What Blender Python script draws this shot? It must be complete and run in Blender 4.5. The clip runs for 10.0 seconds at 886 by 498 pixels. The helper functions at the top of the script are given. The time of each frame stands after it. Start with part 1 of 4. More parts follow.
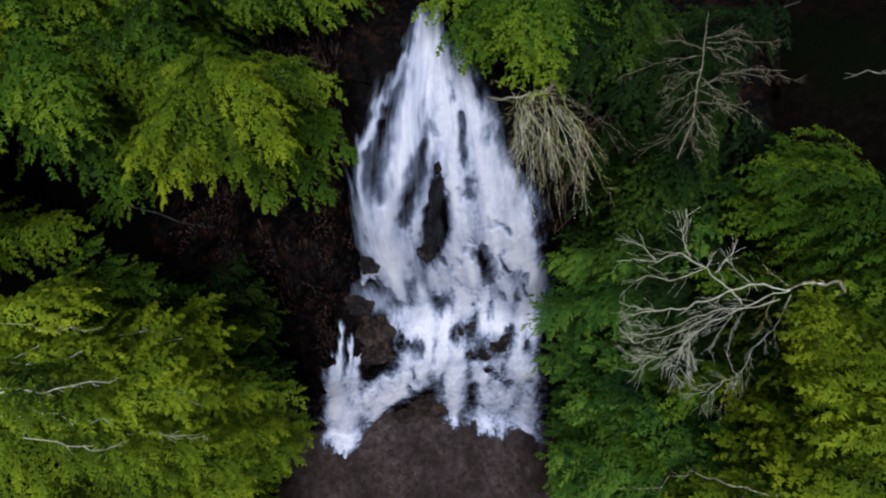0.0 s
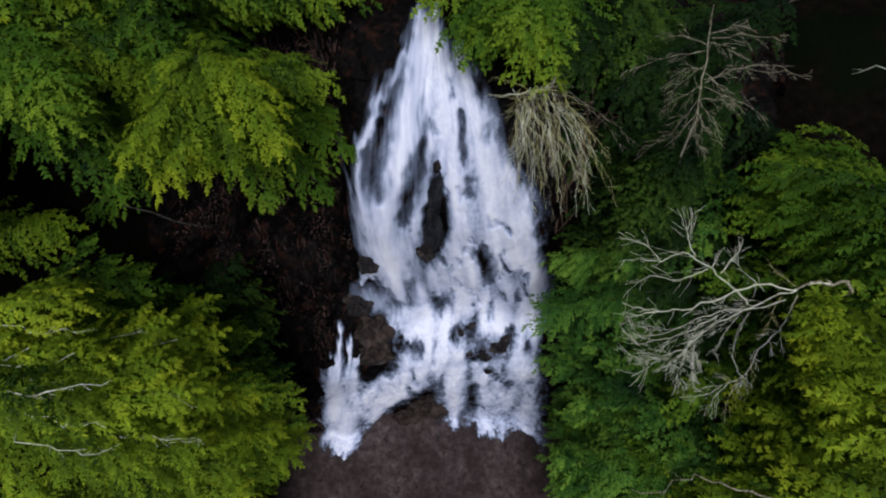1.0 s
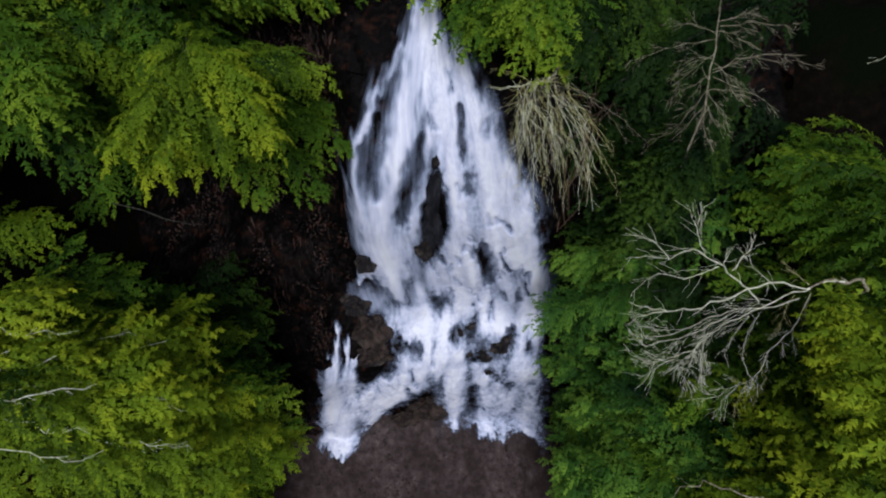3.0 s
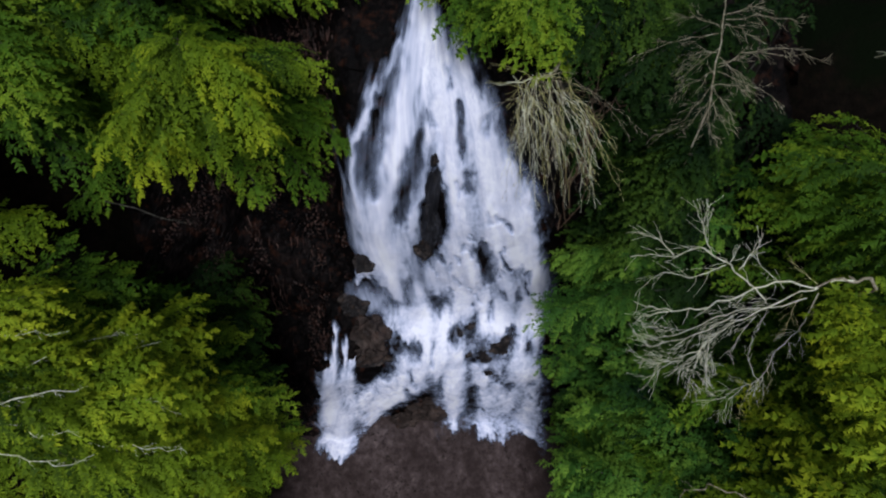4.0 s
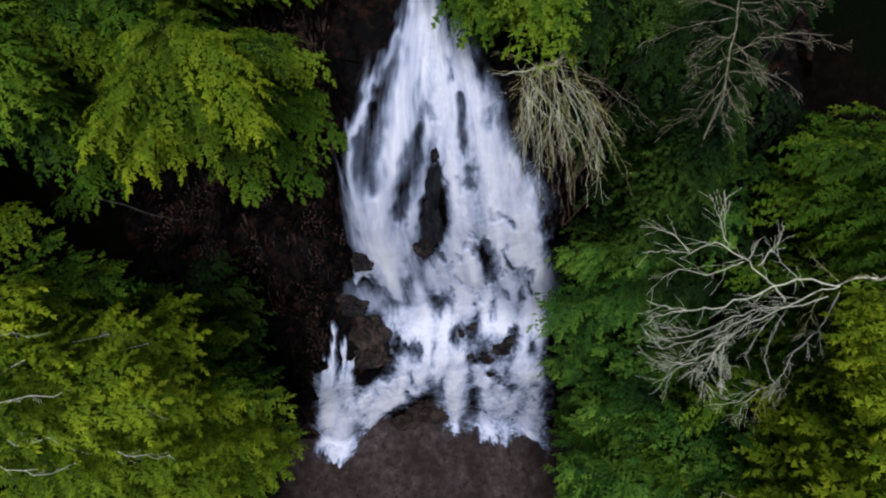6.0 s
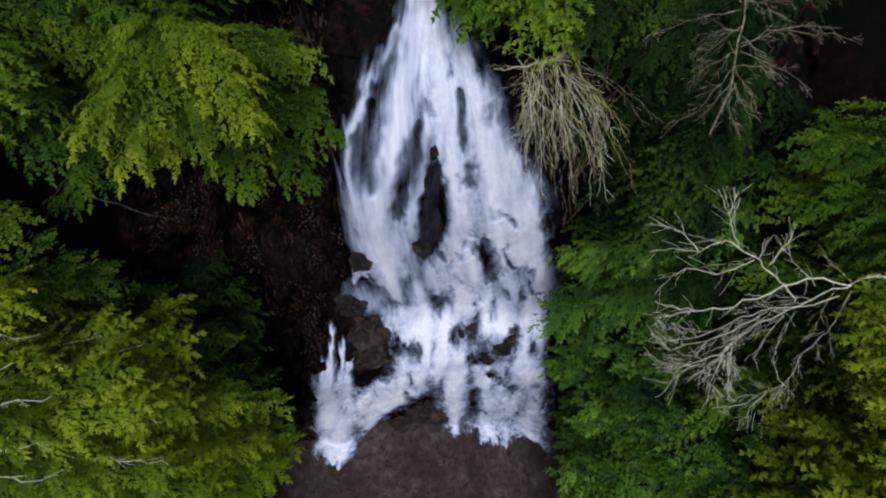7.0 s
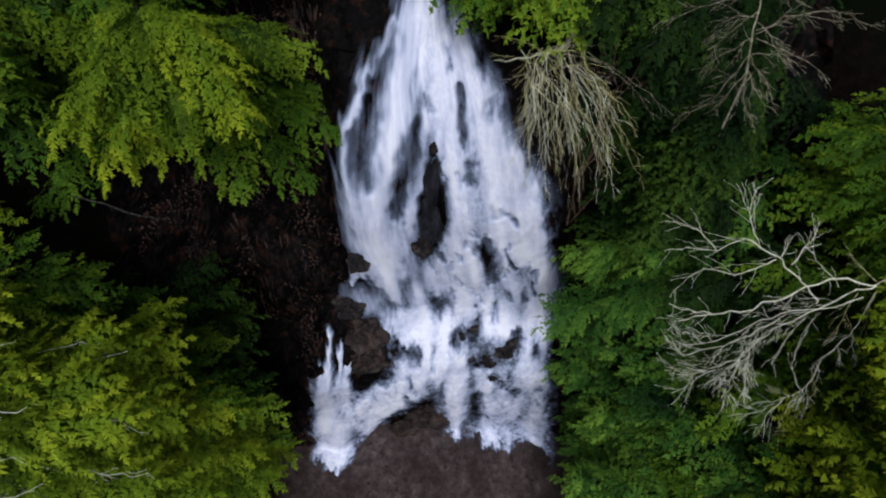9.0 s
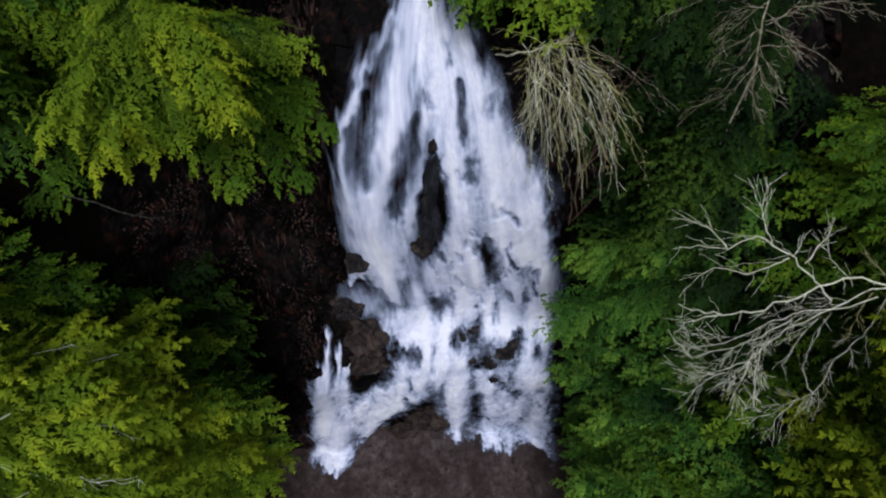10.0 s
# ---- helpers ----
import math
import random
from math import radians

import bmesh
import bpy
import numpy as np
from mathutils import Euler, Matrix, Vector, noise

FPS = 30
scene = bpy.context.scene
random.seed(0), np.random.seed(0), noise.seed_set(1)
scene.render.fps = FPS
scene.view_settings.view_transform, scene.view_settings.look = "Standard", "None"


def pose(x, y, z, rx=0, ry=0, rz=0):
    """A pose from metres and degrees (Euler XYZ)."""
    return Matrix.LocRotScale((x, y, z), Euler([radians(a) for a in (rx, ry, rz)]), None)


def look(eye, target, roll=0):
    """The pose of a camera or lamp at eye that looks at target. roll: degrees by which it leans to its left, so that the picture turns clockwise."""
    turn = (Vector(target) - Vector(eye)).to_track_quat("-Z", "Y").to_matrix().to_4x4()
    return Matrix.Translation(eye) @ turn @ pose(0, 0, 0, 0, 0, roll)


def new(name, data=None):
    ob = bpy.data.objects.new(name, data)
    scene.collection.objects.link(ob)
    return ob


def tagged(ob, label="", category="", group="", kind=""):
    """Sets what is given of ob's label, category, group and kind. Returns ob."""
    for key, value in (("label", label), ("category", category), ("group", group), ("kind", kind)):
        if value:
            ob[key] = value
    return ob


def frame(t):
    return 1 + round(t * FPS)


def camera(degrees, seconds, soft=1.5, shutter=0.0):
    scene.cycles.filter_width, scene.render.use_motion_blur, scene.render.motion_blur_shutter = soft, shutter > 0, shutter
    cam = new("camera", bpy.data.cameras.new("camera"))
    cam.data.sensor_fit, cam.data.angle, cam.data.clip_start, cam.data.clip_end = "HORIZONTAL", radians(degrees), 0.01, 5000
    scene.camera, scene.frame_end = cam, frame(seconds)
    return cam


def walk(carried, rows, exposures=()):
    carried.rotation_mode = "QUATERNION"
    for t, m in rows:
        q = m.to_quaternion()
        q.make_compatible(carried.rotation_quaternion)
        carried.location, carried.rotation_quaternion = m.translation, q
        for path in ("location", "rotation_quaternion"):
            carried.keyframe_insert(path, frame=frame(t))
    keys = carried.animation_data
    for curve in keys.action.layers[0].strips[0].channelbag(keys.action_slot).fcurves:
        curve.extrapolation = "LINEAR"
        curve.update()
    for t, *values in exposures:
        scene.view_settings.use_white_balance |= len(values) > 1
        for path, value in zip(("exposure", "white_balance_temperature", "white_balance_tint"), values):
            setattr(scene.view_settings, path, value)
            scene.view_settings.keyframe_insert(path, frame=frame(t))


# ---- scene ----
cam = camera(72.0, 10.0, soft=2.2)
METRES, EYE, TILT, LEAN, TURN = 3.0, 31.0, -60.0, 0.0, 0.0
ROWS = [
    (0.0, 0.0, 0.0, 0.0, 0.0, 0.0, -0.0),
    (0.5, 0.006, 0.0453, -0.0016, 0.04, 0.0, 0.02),
    (1.0, 0.007, 0.0884, -0.003, 0.02, 0.0, 0.05),
    (1.5, 0.0143, 0.1308, -0.0055, 0.07, -0.01, 0.08),
    (2.0, 0.022, 0.1738, -0.0084, 0.11, -0.02, 0.11),
    (2.5, 0.0271, 0.2178, -0.0137, 0.12, -0.02, 0.14),
    (4.0, 0.0201, 0.355, -0.0281, -0.04, -0.03, 0.19),
    (4.5, 0.0251, 0.4057, -0.0343, 0.01, -0.0, 0.21),
    (5.0, 0.0276, 0.4568, -0.0394, 0.06, -0.0, 0.23),
    (5.5, 0.0319, 0.509, -0.0456, 0.14, -0.01, 0.26),
    (7.0, 0.0194, 0.6658, -0.0532, -0.01, -0.07, 0.4),
    (7.5, 0.0261, 0.7177, -0.0558, 0.01, -0.05, 0.45),
    (8.0, 0.0287, 0.7691, -0.0568, 0.02, -0.01, 0.51),
    (8.5, 0.0187, 0.8195, -0.0528, -0.07, -0.04, 0.58),
    (9.0, 0.027, 0.8737, -0.0564, 0.05, -0.01, 0.64),
    (9.5, 0.0279, 0.93, -0.0595, 0.07, -0.0, 0.71),
    (10.0, 0.0292, 0.9881, -0.0631, 0.06, 0.01, 0.77),
]
walk(cam, [(t, pose(0, 0, EYE, TILT, LEAN, TURN) @ pose(METRES * x, METRES * y, METRES * z, 90 + pitch, roll, yaw)) for t, x, y, z, yaw, pitch, roll in ROWS])

# ---- world and sun: a bright overcast day ----
world = bpy.data.worlds.new("overcast_sky")
scene.world = world
world.use_nodes = True
sky = world.node_tree.nodes.new("ShaderNodeTexSky")
sky.sky_type, sky.sun_disc = "NISHITA", False
sky.sun_elevation, sky.sun_rotation = radians(58), radians(180)
sky.air_density, sky.dust_density = 1.0, 1.5
back = world.node_tree.nodes["Background"]
world.node_tree.links.new(sky.outputs[0], back.inputs[0])
back.inputs[1].default_value = 0.03
sun = new("sun", bpy.data.lights.new("sun", "SUN"))
sun.data.energy, sun.data.angle, sun.data.color = 4.3, radians(26), (1.0, 0.98, 0.97)
sun.matrix_world = look((0, 0, 60), (0, 0.53 * 30, 60 - 0.848 * 30))
scene.view_settings.exposure = -0.66
scene.view_settings.use_white_balance = True
scene.view_settings.white_balance_temperature, scene.view_settings.white_balance_tint = 5900, 12


# ---- materials ----
def material(name):
    m = bpy.data.materials.new(name)
    m.use_nodes = True
    nt = m.node_tree
    return m, nt, nt.nodes["Principled BSDF"], nt.nodes["Material Output"]


def node(nt, kind, **values):
    n = nt.nodes.new("ShaderNode" + kind)
    for key, value in values.items():
        n.inputs[key].default_value = value
    return n


def ramp(nt, source, *stops):
    r = nt.nodes.new("ShaderNodeValToRGB")
    e = r.color_ramp.elements
    while len(e) < len(stops):
        e.new(0.5)
    for el, (pos, col) in zip(e, stops):
        el.position, el.color = pos, (*col, 1) if len(col) == 3 else col
    nt.links.new(source, r.inputs[0])
    return r.outputs[0]


def grain(nt, scale, detail=6, rough=0.6, stretch=None, space="Object", out="Fac"):
    """A noise in metres, stretched along some axes."""
    tc = nt.nodes.new("ShaderNodeTexCoord")
    n = node(nt, "TexNoise", Scale=scale, Detail=detail, Roughness=rough)
    if stretch:
        mp = nt.nodes.new("ShaderNodeMapping")
        mp.inputs["Scale"].default_value = stretch
        nt.links.new(tc.outputs[space], mp.inputs[0])
        nt.links.new(mp.outputs[0], n.inputs["Vector"])
    else:
        nt.links.new(tc.outputs[space], n.inputs["Vector"])
    return n.outputs[out]


def blend(nt, fac, a, b, mode="MIX"):
    mx = nt.nodes.new("ShaderNodeMix")
    mx.data_type, mx.blend_type = "RGBA", mode
    for sock, value in ((mx.inputs[0], fac), (mx.inputs[6], a), (mx.inputs[7], b)):
        if hasattr(value, "is_linked"):
            nt.links.new(value, sock)
        else:
            sock.default_value = value if isinstance(value, float) else (*value, 1)
    return mx.outputs[2]


def sums(nt, op, a, b, clamp=False):
    mt = nt.nodes.new("ShaderNodeMath")
    mt.operation, mt.use_clamp = op, clamp
    for sock, value in zip(mt.inputs, (a, b)):
        if hasattr(value, "is_linked"):
            nt.links.new(value, sock)
        else:
            sock.default_value = value
    return mt.outputs[0]


def relief(nt, bsdf, height, strength, distance=0.03):
    b = node(nt, "Bump", Strength=strength, Distance=distance)
    nt.links.new(height, b.inputs["Height"])
    nt.links.new(b.outputs[0], bsdf.inputs["Normal"])
    return b.outputs[0]


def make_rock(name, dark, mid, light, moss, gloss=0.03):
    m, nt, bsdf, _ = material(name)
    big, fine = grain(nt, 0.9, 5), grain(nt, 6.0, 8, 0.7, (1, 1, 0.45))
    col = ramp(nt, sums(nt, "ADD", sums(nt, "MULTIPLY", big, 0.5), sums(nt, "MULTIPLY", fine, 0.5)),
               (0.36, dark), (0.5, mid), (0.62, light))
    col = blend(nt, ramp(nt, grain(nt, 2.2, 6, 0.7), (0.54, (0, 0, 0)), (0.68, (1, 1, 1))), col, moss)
    nt.links.new(col, bsdf.inputs["Base Color"])
    nt.links.new(ramp(nt, big, (0.35, (0.45,) * 3), (0.65, (0.8,) * 3)), bsdf.inputs["Roughness"])
    bsdf.inputs["Specular IOR Level"].default_value = gloss
    relief(nt, bsdf, fine, 0.9, 0.06)
    return m


# Wet rock whose tones are lowered further, with the gorge's shade in them.
ROCK = make_rock("shade_dark_wet_rock", (0.001, 0.0009, 0.0009), (0.0025, 0.002, 0.002), (0.014, 0.010, 0.009), (0.030, 0.012, 0.007), 0.05)
BOULDER = make_rock("wet_boulder", (0.003, 0.003, 0.003), (0.012, 0.010, 0.010), (0.075, 0.06, 0.052), (0.045, 0.025, 0.014), 0.2)


RIB = make_rock("blue_black_wet_rock", (0.004, 0.004, 0.005), (0.012, 0.012, 0.015), (0.045, 0.045, 0.055), (0.02, 0.016, 0.012), 0.3)
SLAB = make_rock("brown_wet_slab", (0.010, 0.008, 0.007), (0.034, 0.025, 0.021), (0.085, 0.062, 0.052), (0.05, 0.03, 0.022), 0.12)


def make_soil():
    m, nt, bsdf, _ = material("shade_dark_forest_floor")
    # Below damp soil's own tone: shade under trees is put into the colour.
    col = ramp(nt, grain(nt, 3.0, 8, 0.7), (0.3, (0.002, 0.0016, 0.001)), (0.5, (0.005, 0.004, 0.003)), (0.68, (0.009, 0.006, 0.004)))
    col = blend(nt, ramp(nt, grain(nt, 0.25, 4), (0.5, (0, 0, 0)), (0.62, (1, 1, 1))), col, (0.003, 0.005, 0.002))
    nt.links.new(col, bsdf.inputs["Base Color"])
    bsdf.inputs["Roughness"].default_value = 0.95
    bsdf.inputs["Specular IOR Level"].default_value = 0.02
    relief(nt, bsdf, grain(nt, 9.0, 6), 0.8, 0.08)
    return m


def make_pool():
    m, nt, bsdf, _ = material("pool_water")
    bed = grain(nt, 2.6, 8, 0.75, (1.05, 0.95, 1))
    col = ramp(nt, bed, (0.34, (0.022, 0.015, 0.014)), (0.47, (0.058, 0.042, 0.039)), (0.58, (0.09, 0.067, 0.063)), (0.68, (0.16, 0.12, 0.11)))
    col = blend(nt, ramp(nt, grain(nt, 0.5, 4), (0.38, (0.8,) * 3), (0.6, (0, 0, 0))), col, (0.024, 0.016, 0.014))
    nt.links.new(col, bsdf.inputs["Base Color"])
    bsdf.inputs["Roughness"].default_value = 0.22
    bsdf.inputs["IOR"].default_value = 1.33
    relief(nt, bsdf, grain(nt, 4.5, 5, 0.6, (1.5, 0.7, 1)), 0.55, 0.05)
    return m


def make_bark(name, dark, mid, light, stretch=(3, 3, 0.5)):
    m, nt, bsdf, _ = material(name)
    g = grain(nt, 7.0, 8, 0.7, stretch)
    nt.links.new(ramp(nt, g, (0.35, dark), (0.5, mid), (0.62, light)), bsdf.inputs["Base Color"])
    bsdf.inputs["Roughness"].default_value = 0.85
    bsdf.inputs["Specular IOR Level"].default_value = 0.12
    relief(nt, bsdf, g, 0.7, 0.02)
    return m


BARK = make_bark("conifer_bark", (0.01, 0.008, 0.006), (0.03, 0.026, 0.02), (0.12, 0.12, 0.1))
# Trunk bark darkened below BARK, standing in for shade under the boughs.
TRUNK = make_bark("shade_dark_trunk_bark", (0.003, 0.0025, 0.002), (0.009, 0.007, 0.0055), (0.03, 0.025, 0.021))
DRYBROWN = make_bark("dry_brown_twigs", (0.05, 0.03, 0.018), (0.13, 0.08, 0.05), (0.26, 0.19, 0.13), (2, 2, 2))
PALE = make_bark("bleached_twigs", (0.42, 0.40, 0.24), (0.90, 0.90, 0.64), (0.96, 0.96, 0.82), (1.6, 1.6, 1.6))
OLIVE = make_bark("lichen_twigs", (0.18, 0.16, 0.05), (0.52, 0.49, 0.18), (0.8, 0.77, 0.46), (2, 2, 2))
GREYTWIG = make_bark("grey_twigs", (0.09, 0.07, 0.04), (0.3, 0.26, 0.17), (0.6, 0.55, 0.42), (2, 2, 2))


def make_needles(name, deep, green, young):
    """Foliage: leaf to leaf, bough to bough, in drifts of younger growth, and with lit tips and shaded centres put into
    the colour.
    """
    m, nt, bsdf, out = material(name)
    geo, info = nt.nodes.new("ShaderNodeNewGeometry"), nt.nodes.new("ShaderNodeObjectInfo")
    tip = nt.nodes.new("ShaderNodeAttribute")
    tip.attribute_name = "young"
    mix = sums(nt, "ADD", sums(nt, "MULTIPLY", geo.outputs["Random Per Island"], 0.07), sums(nt, "MULTIPLY", info.outputs["Random"], 0.41))
    mix = sums(nt, "ADD", mix, sums(nt, "MULTIPLY", tip.outputs["Fac"], 0.46), True)
    col = ramp(nt, mix, (0.06, deep), (0.42, green), (0.92, young))
    nt.links.new(col, bsdf.inputs["Base Color"])
    bsdf.inputs["Roughness"].default_value = 0.65
    bsdf.inputs["Specular IOR Level"].default_value = 0.06
    thin = nt.nodes.new("ShaderNodeBsdfTranslucent")
    nt.links.new(col, thin.inputs["Color"])
    mx = node(nt, "MixShader", Fac=0.18)
    nt.links.new(bsdf.outputs[0], mx.inputs[1])
    nt.links.new(thin.outputs[0], mx.inputs[2])
    nt.links.new(mx.outputs[0], out.inputs["Surface"])
    return m


CEDAR = make_needles("yellow_green_foliage", (0.010, 0.028, 0.003), (0.122, 0.196, 0.009), (0.44, 0.50, 0.018))
GOLDEN = make_needles("bright_yellow_foliage", (0.016, 0.038, 0.004), (0.164, 0.252, 0.012), (0.52, 0.58, 0.024))
HEMLOCK = make_needles("green_foliage", (0.006, 0.020, 0.004), (0.066, 0.140, 0.010), (0.30, 0.41, 0.024))


BLUISH = make_needles("bluish_green_foliage", (0.005, 0.018, 0.006), (0.046, 0.122, 0.017), (0.23, 0.38, 0.038))
# Hemlock green darkened, so the understory's shade sits in the leaf colour.
SHADY = make_needles("shade_dark_foliage", (0.004, 0.012, 0.004), (0.018, 0.043, 0.007), (0.09, 0.16, 0.016))


def make_whitewater():
    """Falling water: thick where its body is, feathered into strands along the flow and torn to froth where it breaks."""
    m, nt, bsdf, out = material("falling_water")
    uv = nt.nodes.new("ShaderNodeUVMap")
    body, froth = nt.nodes.new("ShaderNodeAttribute"), nt.nodes.new("ShaderNodeAttribute")
    body.attribute_name, froth.attribute_name = "body", "froth"

    def noise_of(sx, sy, detail, rough, twist):
        mp = nt.nodes.new("ShaderNodeMapping")
        mp.inputs["Scale"].default_value = (sx, sy, 1)
        nt.links.new(uv.outputs[0], mp.inputs[0])
        n = node(nt, "TexNoise", Scale=1.0, Detail=detail, Roughness=rough, Distortion=twist)
        nt.links.new(mp.outputs[0], n.inputs["Vector"])
        return n.outputs["Fac"]
    streak = noise_of(2.0, 0.26, 3, 0.52, 0.5)
    broken = noise_of(2.6, 2.0, 6, 0.64, 0.9)
    lace = noise_of(8.0, 5.5, 4, 0.6, 0.4)
    broad = noise_of(1.3, 0.34, 3, 0.5, 0.8)
    torn = sums(nt, "ADD", sums(nt, "MULTIPLY", broken, 0.6), sums(nt, "MULTIPLY", lace, 0.4))
    mx = nt.nodes.new("ShaderNodeMix")
    nt.links.new(froth.outputs["Fac"], mx.inputs[0])
    nt.links.new(streak, mx.inputs[2])
    nt.links.new(torn, mx.inputs[3])
    wave = sums(nt, "SUBTRACT", sums(nt, "ADD", mx.outputs[0], sums(nt, "MULTIPLY", broad, 0.7)), 0.85)
    edge = sums(nt, "MULTIPLY", body.outputs["Fac"], sums(nt, "SUBTRACT", 1.0, body.outputs["Fac"]))
    swing = sums(nt, "ADD", sums(nt, "MULTIPLY", edge, 2.6), sums(nt, "ADD", sums(nt, "MULTIPLY", froth.outputs["Fac"], 0.75), 0.45))
    level = sums(nt, "ADD", body.outputs["Fac"], sums(nt, "MULTIPLY", wave, swing), True)
    cover = ramp(nt, level, (0.05, (0, 0, 0)), (0.3, (0.34,) * 3), (0.6, (0.85,) * 3), (0.9, (1, 1, 1)))
    cover = sums(nt, "MULTIPLY", cover, sums(nt, "MULTIPLY", body.outputs["Fac"], 12.0, True))
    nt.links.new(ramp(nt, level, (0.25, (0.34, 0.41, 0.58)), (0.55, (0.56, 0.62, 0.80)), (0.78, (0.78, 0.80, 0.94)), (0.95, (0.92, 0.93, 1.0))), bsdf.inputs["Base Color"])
    bsdf.inputs["Roughness"].default_value = 0.55
    bsdf.inputs["IOR"].default_value = 1.33
    relief(nt, bsdf, mx.outputs[0], 0.5, 0.08)
    clear = nt.nodes.new("ShaderNodeBsdfTransparent")
    ms = nt.nodes.new("ShaderNodeMixShader")
    nt.links.new(cover, ms.inputs[0])
    nt.links.new(clear.outputs[0], ms.inputs[1])
    nt.links.new(bsdf.outputs[0], ms.inputs[2])
    nt.links.new(ms.outputs[0], out.inputs["Surface"])
    return m


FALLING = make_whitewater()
SOIL, POOL = make_soil(), make_pool()
# ---- the lie of the land: pool level is z = 0, the falls come down towards -y ----
PROFILE = [(6.5, -0.9), (8.2, -0.5), (8.35, 0.3), (8.5, 2.4), (8.9, 4.6), (9.3, 5.9), (9.9, 6.5), (10.8, 6.8),
           (11.0, 8.0), (11.2, 10.5), (11.5, 13.0), (12.1, 15.0), (13.6, 16.9), (15.4, 18.0), (18.0, 18.8), (26.0, 19.6)]
PY = np.array([p[0] for p in PROFILE])
PZ = np.array([p[1] for p in PROFILE])
for _ in range(2):
    run = np.concatenate([[0], np.cumsum(np.hypot(np.diff(PY), np.diff(PZ)))])
    even = np.arange(0, run[-1], 0.15)
    PY, PZ = np.interp(even, run, PY), np.interp(even, run, PZ)
    PY, PZ = [np.convolve(np.pad(c, 4, mode="edge"), np.ones(9) / 9, "valid") for c in (PY, PZ)]
PP = np.concatenate([[0], np.cumsum(np.hypot(np.diff(PY), np.diff(PZ)))])


def step(a, b, x):
    k = min(1.0, max(0.0, (x - a) / (b - a)))
    return k * k * (3 - 2 * k)


def face_at(x, p):
    """The rock face at x, p metres along its profile from the pool's bed upwards."""
    y, z = face_plain(x, p)
    left = step(-2.6, -4.6, x)
    bulge = noise.noise((x * 0.35, z * 0.28, 3.1)) * 0.5 + noise.noise((x * 0.9, z * 0.7, 7.7)) * 0.22
    calm = 1 - 0.7 * step(1.2, 3.0, 3.0 - abs(z - 6.7)) * (1 - left)
    calm *= 1 - 0.65 * (1 - left) * (1 - step(3.4, 5.2, x))
    return Vector((x, y + bulge * calm, z + 0.25 * bulge * step(-1, 2, z)))


def face_plain(x, p):
    """The same without its bulges: y and z."""
    y, z = float(np.interp(p, PP, PY)), float(np.interp(p, PP, PZ))
    left, right = step(-2.6, -4.6, x), step(3.4, 5.2, x)
    y += left * float(np.interp(z, [0, 5, 8, 11, 15, 18], [-0.6, -0.5, 0.1, 1.5, 3.6, 3.0]))
    y += right * float(np.interp(z, [0, 5, 8, 11, 15, 18], [-0.4, 0.2, 0.6, 1.0, 1.6, 1.5]))
    y -= max(0.0, abs(x) - 7.0) * 1.1 * step(-0.5, 2.0, z)
    return y, z


COLUMNS = {}


def surface_z(x, y):
    """The height of the land at x, y: the gorge's head wall and its two flanks."""
    key = round(max(-24.0, min(24.0, x)) * 4) / 4
    if key not in COLUMNS:
        line = [face_plain(key, p) for p in np.arange(0, PP[-1], 0.3)]
        COLUMNS[key] = (np.maximum.accumulate([q[0] for q in line]) + np.arange(len(line)) * 1e-4, [q[1] for q in line])
    wall = float(np.interp(y, *COLUMNS[key]))
    flank = min(18.0, max(-0.9, (abs(x) - 7.2 + 0.8 * noise.noise((x * 0.15, y * 0.15, 2))) * 1.25 - 0.6))
    return max(wall, flank)


# ---- builders ----
def link(name, verts, faces, mats, parent=None, label="", smooth=True, index=None):
    me = bpy.data.meshes.new(name)
    me.from_pydata([tuple(v) for v in verts], [], faces)
    for mt in (mats if isinstance(mats, (list, tuple)) else [mats]):
        me.materials.append(mt)
    if index is not None:
        me.polygons.foreach_set("material_index", index)
    if smooth:
        me.polygons.foreach_set("use_smooth", [True] * len(me.polygons))
    ob = new(name, me)
    if parent:
        ob.parent = parent
    if label:
        ob["label"] = label
    return ob


def grid_faces(rows, cols):
    return [(i * cols + j, i * cols + j + 1, (i + 1) * cols + j + 1, (i + 1) * cols + j) for i in range(rows - 1) for j in range(cols - 1)]


def tube(path, radii, sides, verts, faces):
    """Adds a tapered tube along a path to the lists."""
    start = len(verts)
    path = [Vector(p) for p in path]
    for i, p in enumerate(path):
        d = (path[min(i + 1, len(path) - 1)] - path[max(i - 1, 0)]).normalized()
        a = d.orthogonal().normalized() if abs(d.z) > 0.95 else d.cross(Vector((0, 0, 1))).normalized()
        b = d.cross(a)
        for k in range(sides):
            w = 2 * math.pi * k / sides
            verts.append(p + radii[i] * (math.cos(w) * a + math.sin(w) * b))
    for i in range(len(path) - 1):
        for k in range(sides):
            faces.append((start + i * sides + k, start + i * sides + (k + 1) % sides,
                          start + (i + 1) * sides + (k + 1) % sides, start + (i + 1) * sides + k))


# ---- ground, rock face, pool ----
def ground_z(x, y):
    z = surface_z(x, y)
    z += 0.4 * noise.noise((x * 0.4, y * 0.4, 5)) * step(-0.5, 2.0, z)
    if y > 5 and abs(x) < 10.5:
        z -= 1.3 * step(10.5, 9.0, abs(x)) * step(5, 7, y)
    return z + max(0, max(abs(x), abs(y)) - 30) * 0.02


